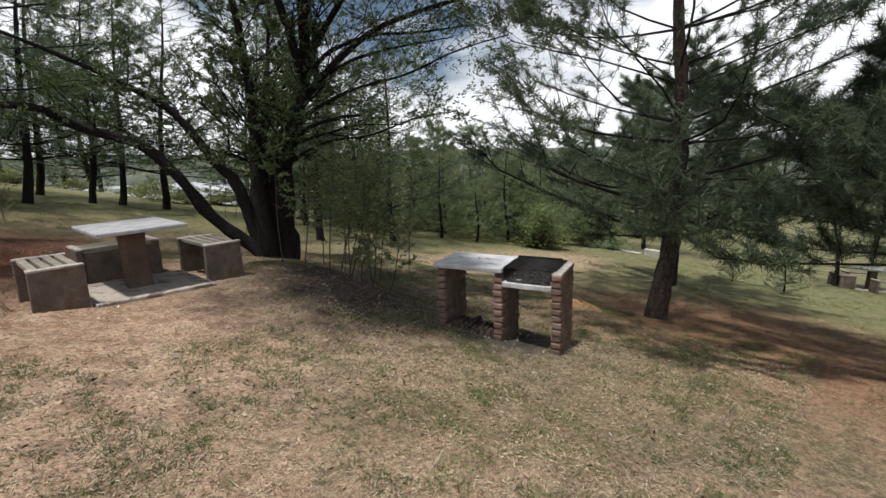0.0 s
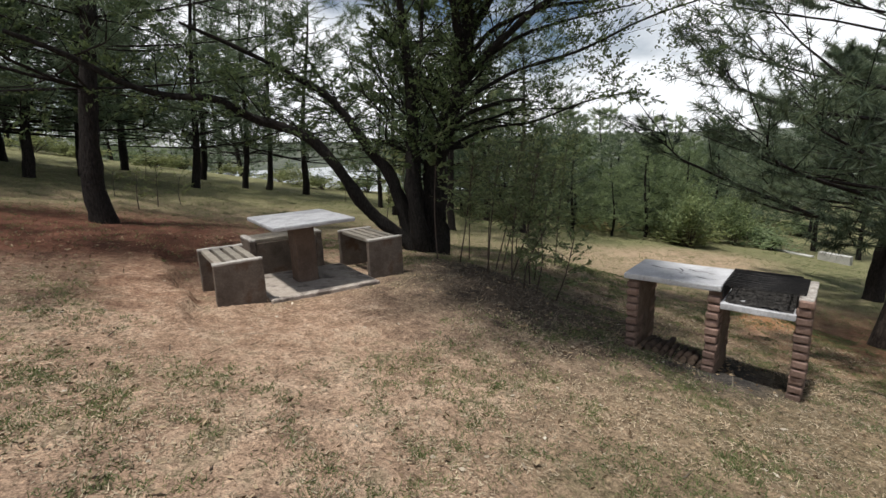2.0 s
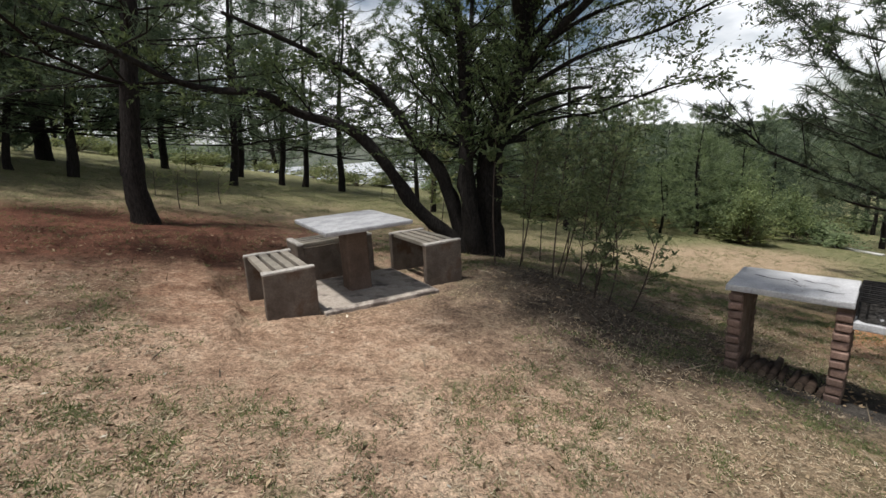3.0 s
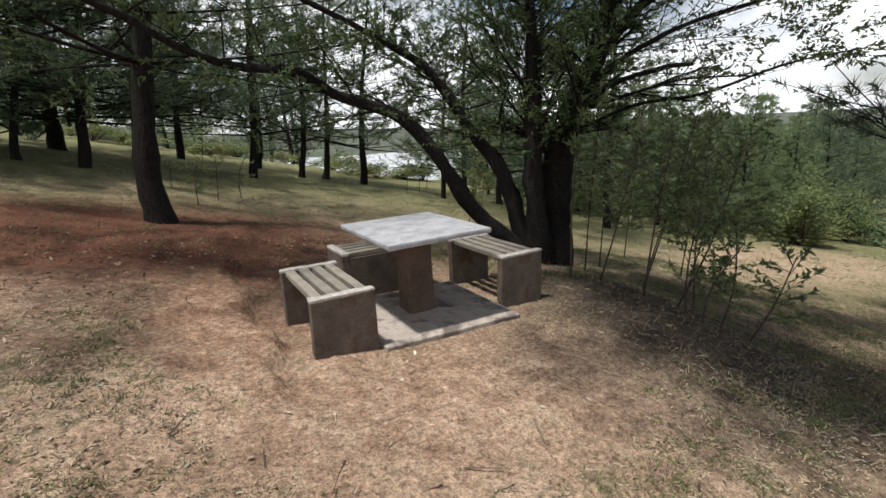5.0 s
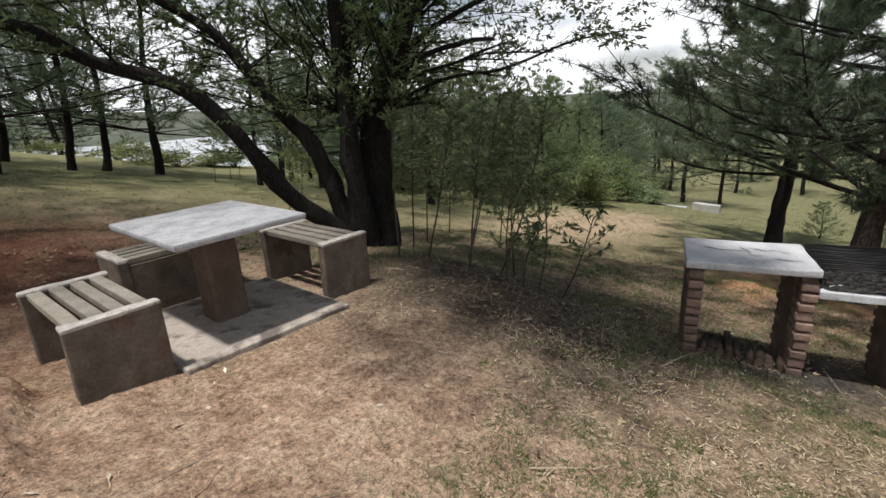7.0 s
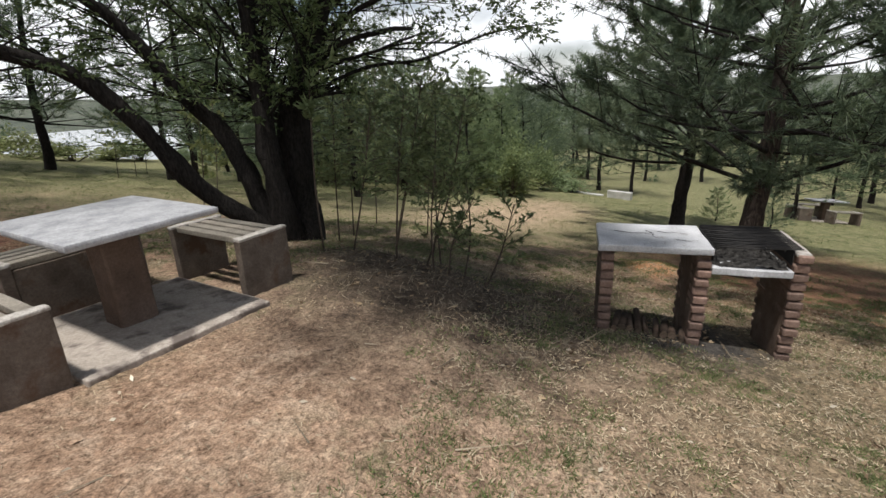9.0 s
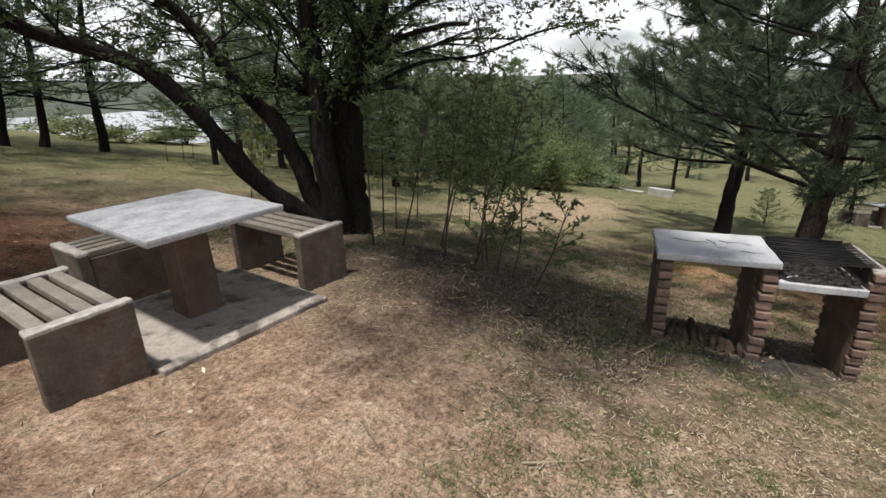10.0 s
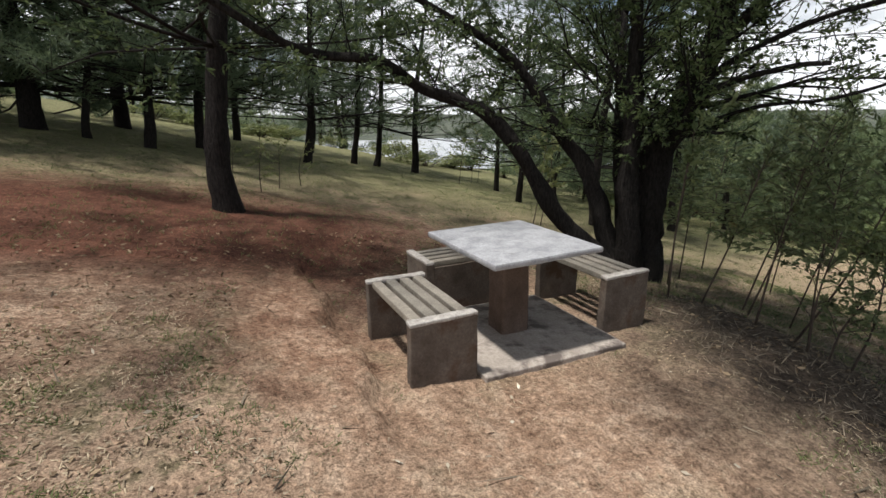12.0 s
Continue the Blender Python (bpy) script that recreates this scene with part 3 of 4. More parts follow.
def pine_meshes(seed, height, clear, spread, r0, k, needle, width, line=None, per_whorl=5, gap=0.42, material=M_NEEDLE, twigs=6, shape=0.8, sides=10, kink=0.1, bare=0.3,
                rise=(-0.05, 0.3), thick=0.33, tufts=(0.4, 0.7, 1.0), single=False, taper=0.93, skin=M_DBARK, lean=False, high=2):
    """Trunk, limbs, twigs and crown of a pine, foot at the origin. line: offsets (x, y, z) of a trunk that is not straight."""
    rng = np.random.default_rng(seed)
    pr = random.Random(seed)
    n = 14
    if line:
        ctrl = [Vector(p) for p in line]
        ctrl[0].z -= 0.15
        while ctrl[-1].z < height:
            ctrl.append(ctrl[-1] + Vector((pr.uniform(-0.06, 0.06), pr.uniform(-0.06, 0.06), (height - line[-1][2]) / 4 + 0.01)))
    else:
        ctrl = [Vector((kink * math.sin(2.3 * i / n * 3 + seed) * (i > 0), kink * math.cos(1.9 * i / n * 3 + seed) * (i > 1) * 0.7, -0.15 + (height + 0.15) * i / n)) for i in range(n + 1)]
    pts = curve_points(ctrl, 40)
    radii = [r0 * (1.0 - taper * (i / 39)) * (1 + 0.3 * math.exp(-i * 0.9)) for i in range(40)]
    trunk = mesh_of("trunk", *tube(pts, radii, sides, 0.25, seed), skin, True)
    limbs, small, cs, ds = [], [], [], []
    z = clear
    while z < height - 0.25:
        f = (z - clear) / (height - clear)
        i = min(range(39), key=lambda q: abs(pts[q].z - z))
        at = pts[i]
        for b in range(per_whorl + (pr.random() < 0.3)):
            a = 2 * math.pi * (b + pr.uniform(-0.35, 0.35)) / per_whorl + z * 2.1
            ln = spread * ((1 - f) ** shape * 0.95 + 0.12) * pr.uniform(0.65, 1.15)
            up = pr.uniform(*rise) + 0.35 * f
            out = Vector((math.cos(a), math.sin(a), 0))
            end = at + out * ln + Vector((0, 0, ln * up))
            mid = at + out * ln * 0.5 + Vector((pr.uniform(-0.1, 0.1) * ln, pr.uniform(-0.1, 0.1) * ln, ln * up * 0.4 + pr.uniform(-0.06, 0.06) * ln))
            br = curve_points([at, mid, end, end + out * ln * 0.07 + Vector((0, 0, 0.12 * ln))], 7)
            rb = max(0.012, radii[i] * thick * (0.5 + 0.5 * ln / spread) * pr.uniform(0.7, 1.1))
            if lean:
                limbs.append(tube(br[::3], [rb, rb * 0.6, rb * 0.2], 3))
            else:
                limbs.append(tube(br, [rb * (1 - 0.85 * q / 6) for q in range(7)], 6, 0.2, b))
            tw = max(3, int(twigs * (0.4 + 0.6 * ln / spread)))
            for q in range(tw):
                s = bare + (1 - bare) * (q + pr.random()) / tw
                p = br[min(5, int(s * 6))].lerp(br[min(6, int(s * 6) + 1)], s * 6 % 1)
                d = (out + Vector((pr.uniform(-1, 1), pr.uniform(-1, 1), pr.uniform(-0.15, 0.7)))).normalized()
                tl = ln * pr.uniform(0.14, 0.32)
                e = p + d * tl + Vector((0, 0, tl * 0.25))
                if not lean:
                    small.append(tube([p, p.lerp(e, 0.5) + Vector((0, 0, -0.02)), e], [rb * 0.24, rb * 0.19, rb * 0.12], 3))
                # tufts repeated on high boughs, added to cast denser shade on the ground
                for w in tufts * (high if single and z > 4.2 else 1):
                    cs.append(p.lerp(e, w) + Vector((pr.gauss(0, 0.03), pr.gauss(0, 0.03), pr.gauss(0, 0.03))))
                    ds.append(d + Vector((0, 0, 0.5 * w)))
            cs.append(br[6])
            ds.append(out + Vector((0, 0, 0.6)))
        z += gap * pr.uniform(0.75, 1.25)
    cs.append(pts[39])
    ds.append(Vector((0, 0, 1)))
    made = [("trunk", trunk)]
    if single:
        made += [("limb", mesh_of("limb", v, f, M_DBARK, True)) for v, f in limbs]
        made.append(("twigwork", mesh_of("twigwork", *join(small), M_DBARK, True)))
    else:
        made.append(("branchwork", mesh_of("branchwork", *join(limbs + small), M_DBARK, True)))
    made.append(("crown", soup("crown", needles(np.array(cs), np.array(ds), needle, width, k, rng), material)))
    return made


def plant_pine(meshes, x, y, label, turn=0.0, scale=1.0, group="", name="pine_tree", tilt=0.0):
    t = empty(name, Matrix.Translation((x, y, hz(x, y) - 0.02)) @ pose(0, 0, 0, 0, tilt, 0) @ pose(0, 0, 0, 0, 0, turn) @ Matrix.Diagonal((scale, scale, scale, 1)), label, "tree", group)
    for nm, me in meshes:
        ob = part_mesh(nm, me, t)
        if nm in ("twigwork", "branchwork"):
            tagged(ob, kind="stuff")
    return t


def build_pines():
    five = (0.15, 0.4, 0.6, 0.8, 1.0)
    # the ones that stand nearest
    right = pine_meshes(21, 8.6, 1.6, 3.3, 0.19, 30, 0.17, 0.012, line=((0, 0, 0), (0.12, -0.06, 0.75), (0.2, -0.12, 1.45), (0.26, -0.16, 2.6), (0.28, -0.12, 4.0), (0.25, 0.0, 5.3)),
                        per_whorl=4, gap=0.46, twigs=20, shape=0.45, rise=(-0.02, 0.5), thick=0.27, tufts=(0.45, 0.8, 1.0), single=True, bare=0.32, skin=M_PBARK, material=M_NEEDLE4)
    plant_pine(right, 7.68, -3.48, "leaning pine with rough bark and long-needled crown", 0)
    second = pine_meshes(22, 5.7, 1.9, 2.9, 0.2, 40, 0.17, 0.013, line=((0, 0, 0), (0.05, -0.02, 1.0), (0.12, -0.1, 2.1), (0.12, -0.1, 3.2)), per_whorl=6, gap=0.36, twigs=12, shape=0.6, rise=(0.0, 0.3), tufts=five, single=True, material=M_NEEDLE3, bare=0.25)
    plant_pine(second, P2[0], P2[1], "grey-green pine with dense rounded crown on the slope", 0)
    third = pine_meshes(23, 9.5, 2.3, 4.0, 0.185, 15, 0.17, 0.011, line=((0.03, 0, 0), (-0.03, 0, 0.75), (0.08, 0, 1.7), (0.26, 0, 2.8), (0.4, 0, 3.6)), per_whorl=5, gap=0.5, twigs=12, shape=0.45, rise=(-0.12, 0.25), thick=0.21, tufts=five, single=True, high=2)
    plant_pine(third, -1.48, 4.95, "tall pine with dark bare trunk over red needle litter", 0)
    hang = pine_meshes(24, 4.3, 1.75, 3.1, 0.13, 56, 0.20, 0.012, per_whorl=8, gap=0.32, twigs=13, shape=0.6, material=M_NEEDLE4, tufts=five, single=True, rise=(0.0, 0.22))
    plant_pine(hang, 7.5, -7.8, "broad low pine with long grey-green needles", 70)
    # woodland pines behind, of a few builds
    tall = [pine_meshes(30 + i, 8.5 + i, 1.35 + 0.25 * i, 2.7, 0.145, 8, 0.27, 0.022, per_whorl=5, gap=0.55, twigs=6, shape=0.5, sides=8, thick=0.22, tufts=(0.3, 0.55, 0.8, 1.0)) for i in range(3)]
    young = [pine_meshes(40 + i, 5.0 + 0.7 * i, 0.35, 1.8, 0.10, 14, 0.20, 0.018, per_whorl=6, gap=0.38, twigs=6, shape=0.8, material=(M_NEEDLE2, M_NEEDLE3, M_NEEDLE2)[i], sides=6, bare=0.12, thick=0.2, tufts=(0.3, 0.65, 1.0), lean=True) for i in range(3)]
    distant = [pine_meshes(60 + i, 8.0 + i, 1.0 + 0.2 * i, 2.6, 0.16, 5, 0.34, 0.05, per_whorl=5, gap=0.6, twigs=6, shape=0.6, sides=6, thick=0.22, tufts=(0.35, 0.7, 1.0), lean=True, material=(M_NEEDLE, M_NEEDLE3, M_NEEDLE2)[i]) for i in range(3)]
    dense = pine_meshes(50, 9.0, 1.05, 4.6, 0.25, 13, 0.30, 0.028, per_whorl=7, gap=0.42, twigs=9, shape=0.4, sides=10, thick=0.2, rise=(-0.2, 0.1), tufts=five)
    for x, y, a in ((-5.5, 12.9, 0), (-9.3, 10.6, 70), (-4.2, 17.5, 30)):
        plant_pine(dense, x, y, "big dense dark pine with low spreading boughs", a, 1.0, "big dense pines")
    spots = ((-4.3, 12.3, 0.7, 8), (-3.0, 12.3, 0.95, 8), (-1.8, 13.9, 1.0, 7), (1.25, 13.8, 1.0, 7), (3.5, 16.3, 0.9, 6), (4.6, 16.8, 0.9, 6), (5.95, 16.0, 1.05, 6),
             (8.1, 13.0, 0.7, 4), (7.2, 10.2, 0.7, 4), (10.2, 12.1, 0.85, 2), (10.9, 7.3, 0.8, 0), (7.5, 7.0, 0.9, 2), (11.6, 10.2, 0.8, 0), (-7.5, 15.5, 1.2, 8), (2.4, 19.5, 1.0, 6), (-0.5, 20.0, 1.1, 6))
    for k, (x, y, s, tilt) in enumerate(spots):
        plant_pine(tall[k % 3], x, y, "slender dark pine with bare lower trunk at the wood's edge", k * 77, s, "pines at the wood's edge", tilt=tilt)
    rows = ((14.5, 8.0, 1.0), (16.5, 9.5, 1.1), (17.5, 6.5, 1.0), (20.0, 8.0, 1.2), (22.5, 6.0, 1.1), (21.0, 11.5, 1.2), (25.0, 8.5, 1.2), (19.0, 14.0, 1.1), (15.0, 13.0, 1.1), (13.2, 10.8, 0.9),
            (27.0, 6.5, 1.1), (24.0, 13.0, 1.3), (17.0, 18.0, 1.2), (12.5, 16.0, 1.0), (29.5, 9.5, 1.3),
            (15.6, 6.8, 0.75), (18.6, 8.6, 1.0), (19.5, 5.8, 0.9), (23.5, 9.8, 1.2), (26.0, 7.6, 1.1), (28.5, 11.5, 1.3), (21.8, 8.9, 1.0), (16.0, 11.2, 1.0), (18.2, 11.4, 1.1), (31.0, 8.0, 1.2), (33.0, 10.5, 1.3), (22.0, 15.0, 1.3), (25.5, 10.6, 1.2), (12.3, 12.8, 0.9))
    for k, (x, y, s) in enumerate(rows):
        plant_pine(young[k % 3], x, y, "young bushy light green pine on the lower slope", k * 53, s * 0.82, "young pines on the slope")
    far_r = ((24.6, 2.45, 0.95), (24.4, 0.75, 0.8), (21.3, -5.7, 0.7), (31.0, 4.6, 0.9), (24.5, -9.5, 1.1), (21.5, -11.5, 1.0), (33.0, -10.5, 1.2), (37.0, -2.0, 1.1), (40.0, -7.0, 1.2), (36.0, 7.0, 1.1), (18.5, -10.4, 0.8), (43.0, 1.5, 1.1), (45.0, 9.0, 1.2), (29.0, -13.5, 1.2))
    for k, (x, y, s) in enumerate(far_r):
        plant_pine(tall[(k + 1) % 3], x, y, "dark pine standing on the grassy lower slope", k * 61, s * 0.8, "pines on the lower slope")
    plant_pine(young[0], 17.0, -3.1, "very small young pine in the grass", 20, 0.25)
    plant_pine(young[1], 16.5, -4.6, "small young pine in the grass", 80, 0.3)
    rng = random.Random(77)
    for k in range(84):
        a = radians(rng.uniform(-26, 122))
        r = rng.uniform(30, 78)
        x, y = r * math.cos(a), r * math.sin(a)
        if radians(57) < a < radians(74) and r > 42:
            continue
        low = 0.62 if a < radians(47) else 1.0
        plant_pine(distant[k % 3], x, y, "distant dark green pine in the wood", rng.uniform(0, 360), low * rng.uniform(0.85, 1.35), "distant pines")


P2 = (13.2, -2.15)
build_pines()


def build_broadleaf():
    """The many-stemmed tree beside the table, with the limb that arches over it."""
    rng = np.random.default_rng(11)
    pr = random.Random(11)
    foot = Vector((2.9, 1.4, hz(2.9, 1.4)))
    tree = empty("broadleaf_tree", foot, "dark many-stemmed broadleaf tree with a limb arching over the table", "tree")
    stems = {
        "arching_limb": ([(2.78, 1.4, -0.35), (2.5, 1.68, 0.04), (2.22, 1.86, 0.33), (1.97, 1.98, 0.68), (1.77, 2.06, 1.05), (1.57, 2.17, 1.40), (1.3, 2.33, 1.72), (0.98, 2.5, 1.88), (0.68, 2.62, 1.98), (0.14, 2.56, 2.27), (-0.39, 2.64, 2.31), (-0.95, 2.42, 2.44), (-1.5, 2.35, 2.75), (-2.0, 2.3, 2.95)], 0.115, 0.022),
        "trunk": ([(2.98, 1.42, -0.75), (3.04, 1.48, -0.1), (3.08, 1.52, 0.6), (3.12, 1.45, 1.2), (3.15, 1.2, 1.75), (3.33, 1.08, 2.3), (3.5, 1.05, 2.9), (3.55, 1.05, 3.8), (3.5, 1.1, 4.9), (3.3, 1.2, 6.0)], 0.235, 0.03),
        "right_limb": ([(3.2, 1.15, 1.9), (3.5, 0.85, 2.25), (3.95, 0.35, 2.55), (4.5, -0.3, 2.75), (5.1, -0.95, 3.1), (5.6, -1.6, 3.3)], 0.036, 0.008),
        "high_right_limb": ([(3.35, 1.08, 2.35), (3.75, 0.6, 2.95), (4.2, 0.0, 3.45), (4.8, -0.8, 3.75), (5.5, -1.8, 3.95), (6.0, -2.6, 4.0)], 0.065, 0.010),
        "broken_limb": ([(3.12, 1.35, 1.55), (3.4, 0.95, 1.95), (3.75, 0.5, 2.1), (3.95, 0.25, 2.12)], 0.04, 0.02),
        "stem": ([(2.80, 1.38, -0.55), (2.68, 1.36, 0.1), (2.62, 1.38, 0.7), (2.65, 1.43, 1.2), (2.73, 1.52, 1.8), (2.78, 1.6, 2.4), (2.75, 1.62, 3.2), (2.6, 1.58, 4.3), (2.5, 1.5, 5.4)], 0.155, 0.025),
        "back_limb": ([(2.72, 1.5, -0.35), (2.62, 1.72, 0.4), (2.60, 2.05, 1.03), (2.39, 2.28, 1.4), (2.05, 2.49, 2.04), (1.69, 2.65, 2.45), (0.73, 2.96, 3.01), (-0.1, 3.2, 3.4)], 0.125, 0.018),
        "upper_limb": ([(3.4, 1.06, 2.6), (3.75, 1.2, 3.2), (4.1, 0.9, 3.9), (4.5, 0.5, 4.6), (4.9, 0.2, 5.3)], 0.08, 0.02),
        "side_limb": ([(3.14, 1.4, 1.35), (3.6, 0.8, 1.7), (4.1, 0.2, 1.8), (4.6, -0.4, 2.05), (5.1, -0.9, 2.15)], 0.024, 0.007),
        "slender_limb": ([(3.3, 1.08, 2.2), (3.65, 0.9, 2.7), (4.1, 0.5, 3.05), (4.7, 0.0, 3.25), (5.4, -0.6, 3.4)], 0.04, 0.008),
        "forked_limb": ([(3.45, 1.06, 2.75), (3.85, 0.75, 3.2), (4.3, 0.2, 3.4), (4.9, -0.4, 3.45), (5.5, -1.0, 3.55)], 0.045, 0.008),
        # next two limbs: above the view, added to shade the ground before the tree
        "front_limb": ([(3.45, 1.05, 2.75), (3.1, 0.8, 3.4), (2.5, 0.3, 4.1), (1.9, -0.2, 4.8), (1.45, -0.6, 5.2), (1.1, -0.9, 5.3)], 0.07, 0.02),
        "high_limb": ([(3.53, 1.05, 3.4), (2.9, 0.0, 4.7), (2.2, -0.6, 5.3), (1.7, -1.1, 5.6), (1.4, -1.6, 5.7)], 0.07, 0.02),
        "back_stem": ([(2.95, 1.55, -0.3), (3.05, 1.95, 0.9), (3.4, 2.4, 2.2), (3.9, 2.9, 3.4), (4.3, 3.3, 4.8)], 0.09, 0.02),
    }
    twigs, cs, ds, cs2, ds2 = [], [], [], [], []

    def shoot(p, d, ln, r, level, sparse=1.0):
        bend = Vector((pr.uniform(-0.3, 0.3), pr.uniform(-0.3, 0.3), pr.uniform(-0.22, 0.15))) * ln
        e = p + d * ln + bend * 0.5
        line = curve_points([p, p + d * ln * 0.5 + bend * 0.1, e], 5)
        if r > 0.0025:
            twigs.append(tube(line, [r * (1 - 0.6 * q / 4) for q in range(5)], 5 if level < 2 else 3))
        if level < 2:
            m = 5 if level == 0 else 4
            for q in range(m):
                s = 0.3 + 0.7 * (q + pr.random()) / m
                i = min(3, int(s * 4))
                at = line[i].lerp(line[i + 1], min(1, s * 4 - i))
                nd = (d + Vector((pr.uniform(-0.9, 0.9), pr.uniform(-0.9, 0.9), pr.uniform(-0.5, 0.55)))).normalized()
                shoot(at, nd, ln * pr.uniform(0.4, 0.65), r * 0.5, level + 1, sparse)
        if level > 0:
            # leaves multiplied high up, mostly unseen, to thicken the shade below
            thick = 3 if (p + foot).z > 4.1 else 1
            for q in range(int((18 if level == 2 else 9) * (thick if thick > 1 else sparse))):
                s = 0.25 + 0.75 * pr.random()
                i = min(3, int(s * 4))
                at = line[i].lerp(line[i + 1], min(1, s * 4 - i))
                (cs2 if thick > 1 else cs).append(at)
                (ds2 if thick > 1 else ds).append((d + Vector((pr.gauss(0, 0.8), pr.gauss(0, 0.8), pr.gauss(-0.25, 0.6)))).normalized())

    for nm, (ctrl, r0, r1) in stems.items():
        n = 36
        line = curve_points(ctrl, n)
        flare = 0.55 if nm == "trunk" else 0.2
        rad = [(r0 + (r1 - r0) * i / (n - 1)) * (1 + flare * math.exp(-i * 0.35)) * (1 + 0.10 * noise.noise(Vector((i * 0.55, len(nm), 0)))) for i in range(n)]
        v, f = tube([p - foot for p in line], rad, 14, 0.5, len(nm))
        part_mesh(nm, mesh_of(nm, v, f, M_OBARK, True), tree)
        start = {"trunk": 0.27, "arching_limb": 0.42, "stem": 0.3, "back_limb": 0.42, "right_limb": 0.15, "broken_limb": 0.3}.get(nm, 0.35)
        count = {"trunk": 20, "arching_limb": 11, "stem": 18, "right_limb": 30, "high_right_limb": 26, "broken_limb": 4, "side_limb": 14, "back_limb": 11, "back_stem": 20, "front_limb": 40, "high_limb": 42}.get(nm, 13)
        thin = {"right_limb": 0.3, "high_right_limb": 0.3, "upper_limb": 0.35, "side_limb": 0.6, "broken_limb": 0.4, "slender_limb": 0.3, "forked_limb": 0.3, "stem": 1.3, "back_limb": 1.3, "back_stem": 1.3, "arching_limb": 0.9, "trunk": 0.9}.get(nm, 0.6)
        for q in range(count):
            s = start + (1 - start) * (q + pr.random()) / count
            i = min(n - 2, int(s * (n - 1)))
            t = (line[i + 1] - line[i]).normalized()
            d = (t * 0.5 + Vector((pr.uniform(-1, 1), pr.uniform(-1, 1), pr.uniform(-0.25, 0.75)))).normalized()
            shoot(line[i] - foot, d, pr.uniform(0.6, 1.45), rad[i] * 0.22, 0, thin)
        # leafy shoots that sprout from the stems themselves
        lo, hi, many = {"trunk": (1.1, 3.0, 30), "stem": (1.2, 3.8, 44), "back_limb": (1.1, 3.0, 30), "arching_limb": (1.6, 2.6, 16), "back_stem": (1.2, 3.4, 24)}.get(nm, (0, 0, 0))
        up = [i for i in range(n - 1) if lo < line[i].z < hi]
        for q in range(many):
            i = pr.choice(up)
            d = Vector((pr.uniform(-1, 1), pr.uniform(-1, 1), pr.uniform(-0.15, 0.7))).normalized()
            shoot(line[i].lerp(line[i + 1], pr.random()) - foot + d * rad[i] * 0.8, d, pr.uniform(0.35, 0.8), 0.009, 1, 0.8)
    tagged(part_mesh("branchwork", mesh_of("branchwork", *join(twigs), M_OBARK, True), tree), kind="stuff")
    part_mesh("crown", soup("crown", np.concatenate([leaves(np.array(cs), np.array(ds), 0.064, 0.025, rng), leaves(np.array(cs2), np.array(ds2), 0.08, 0.036, rng)]), M_LEAF, 4), tree, "small dark green leaves with gaps of sky")


build_broadleaf()


def sapling(seed, x, y, height, lean, leaf_from, count, label, material=M_LEAF, leaf=0.075, group="saplings under the broadleaf tree"):
    pr = random.Random(seed)
    rng = np.random.default_rng(seed)
    t = empty("sapling", (x, y, hz(x, y) - 0.01), label, "sapling", group)
    top = Vector((lean[0] * height, lean[1] * height, height))
    line = curve_points([Vector((0, 0, -0.03)), top * 0.45 + Vector((pr.uniform(-0.06, 0.06), pr.uniform(-0.06, 0.06), 0)), top], 9)
    part_mesh("stem", mesh_of("stem", *tube(line, [0.0095 * (1 - 0.7 * i / 8) + 0.002 for i in range(9)], 6, 0.2, seed), M_TWIG, True), t)
    tubes = []
    cs, ds = [], []
    for q in range(count):
        s = leaf_from + (1 - leaf_from) * (q + pr.random()) / count
        i = min(7, int(s * 8))
        p = line[i].lerp(line[i + 1], s * 8 - i)
        d = Vector((pr.uniform(-1, 1), pr.uniform(-1, 1), pr.uniform(-0.1, 0.8))).normalized()
        ln = pr.uniform(0.18, 0.5)
        e = p + d * ln
        tubes.append(tube([p, p.lerp(e, 0.5) + Vector((0, 0, 0.02)), e], [0.004, 0.003, 0.0015], 3))
        for w in range(20):
            at = p.lerp(e, 0.2 + 0.8 * pr.random())
            cs.append(at)
            ds.append((d + Vector((pr.gauss(0, 0.8), pr.gauss(0, 0.8), pr.gauss(0, 0.6)))).normalized())
    tagged(part_mesh("twigwork", mesh_of("twigwork", *join(tubes), M_TWIG, True), t), kind="stuff")
    part_mesh("foliage", soup("foliage", leaves(np.array(cs), np.array(ds), leaf, leaf * 0.36, rng), material, 4), t)


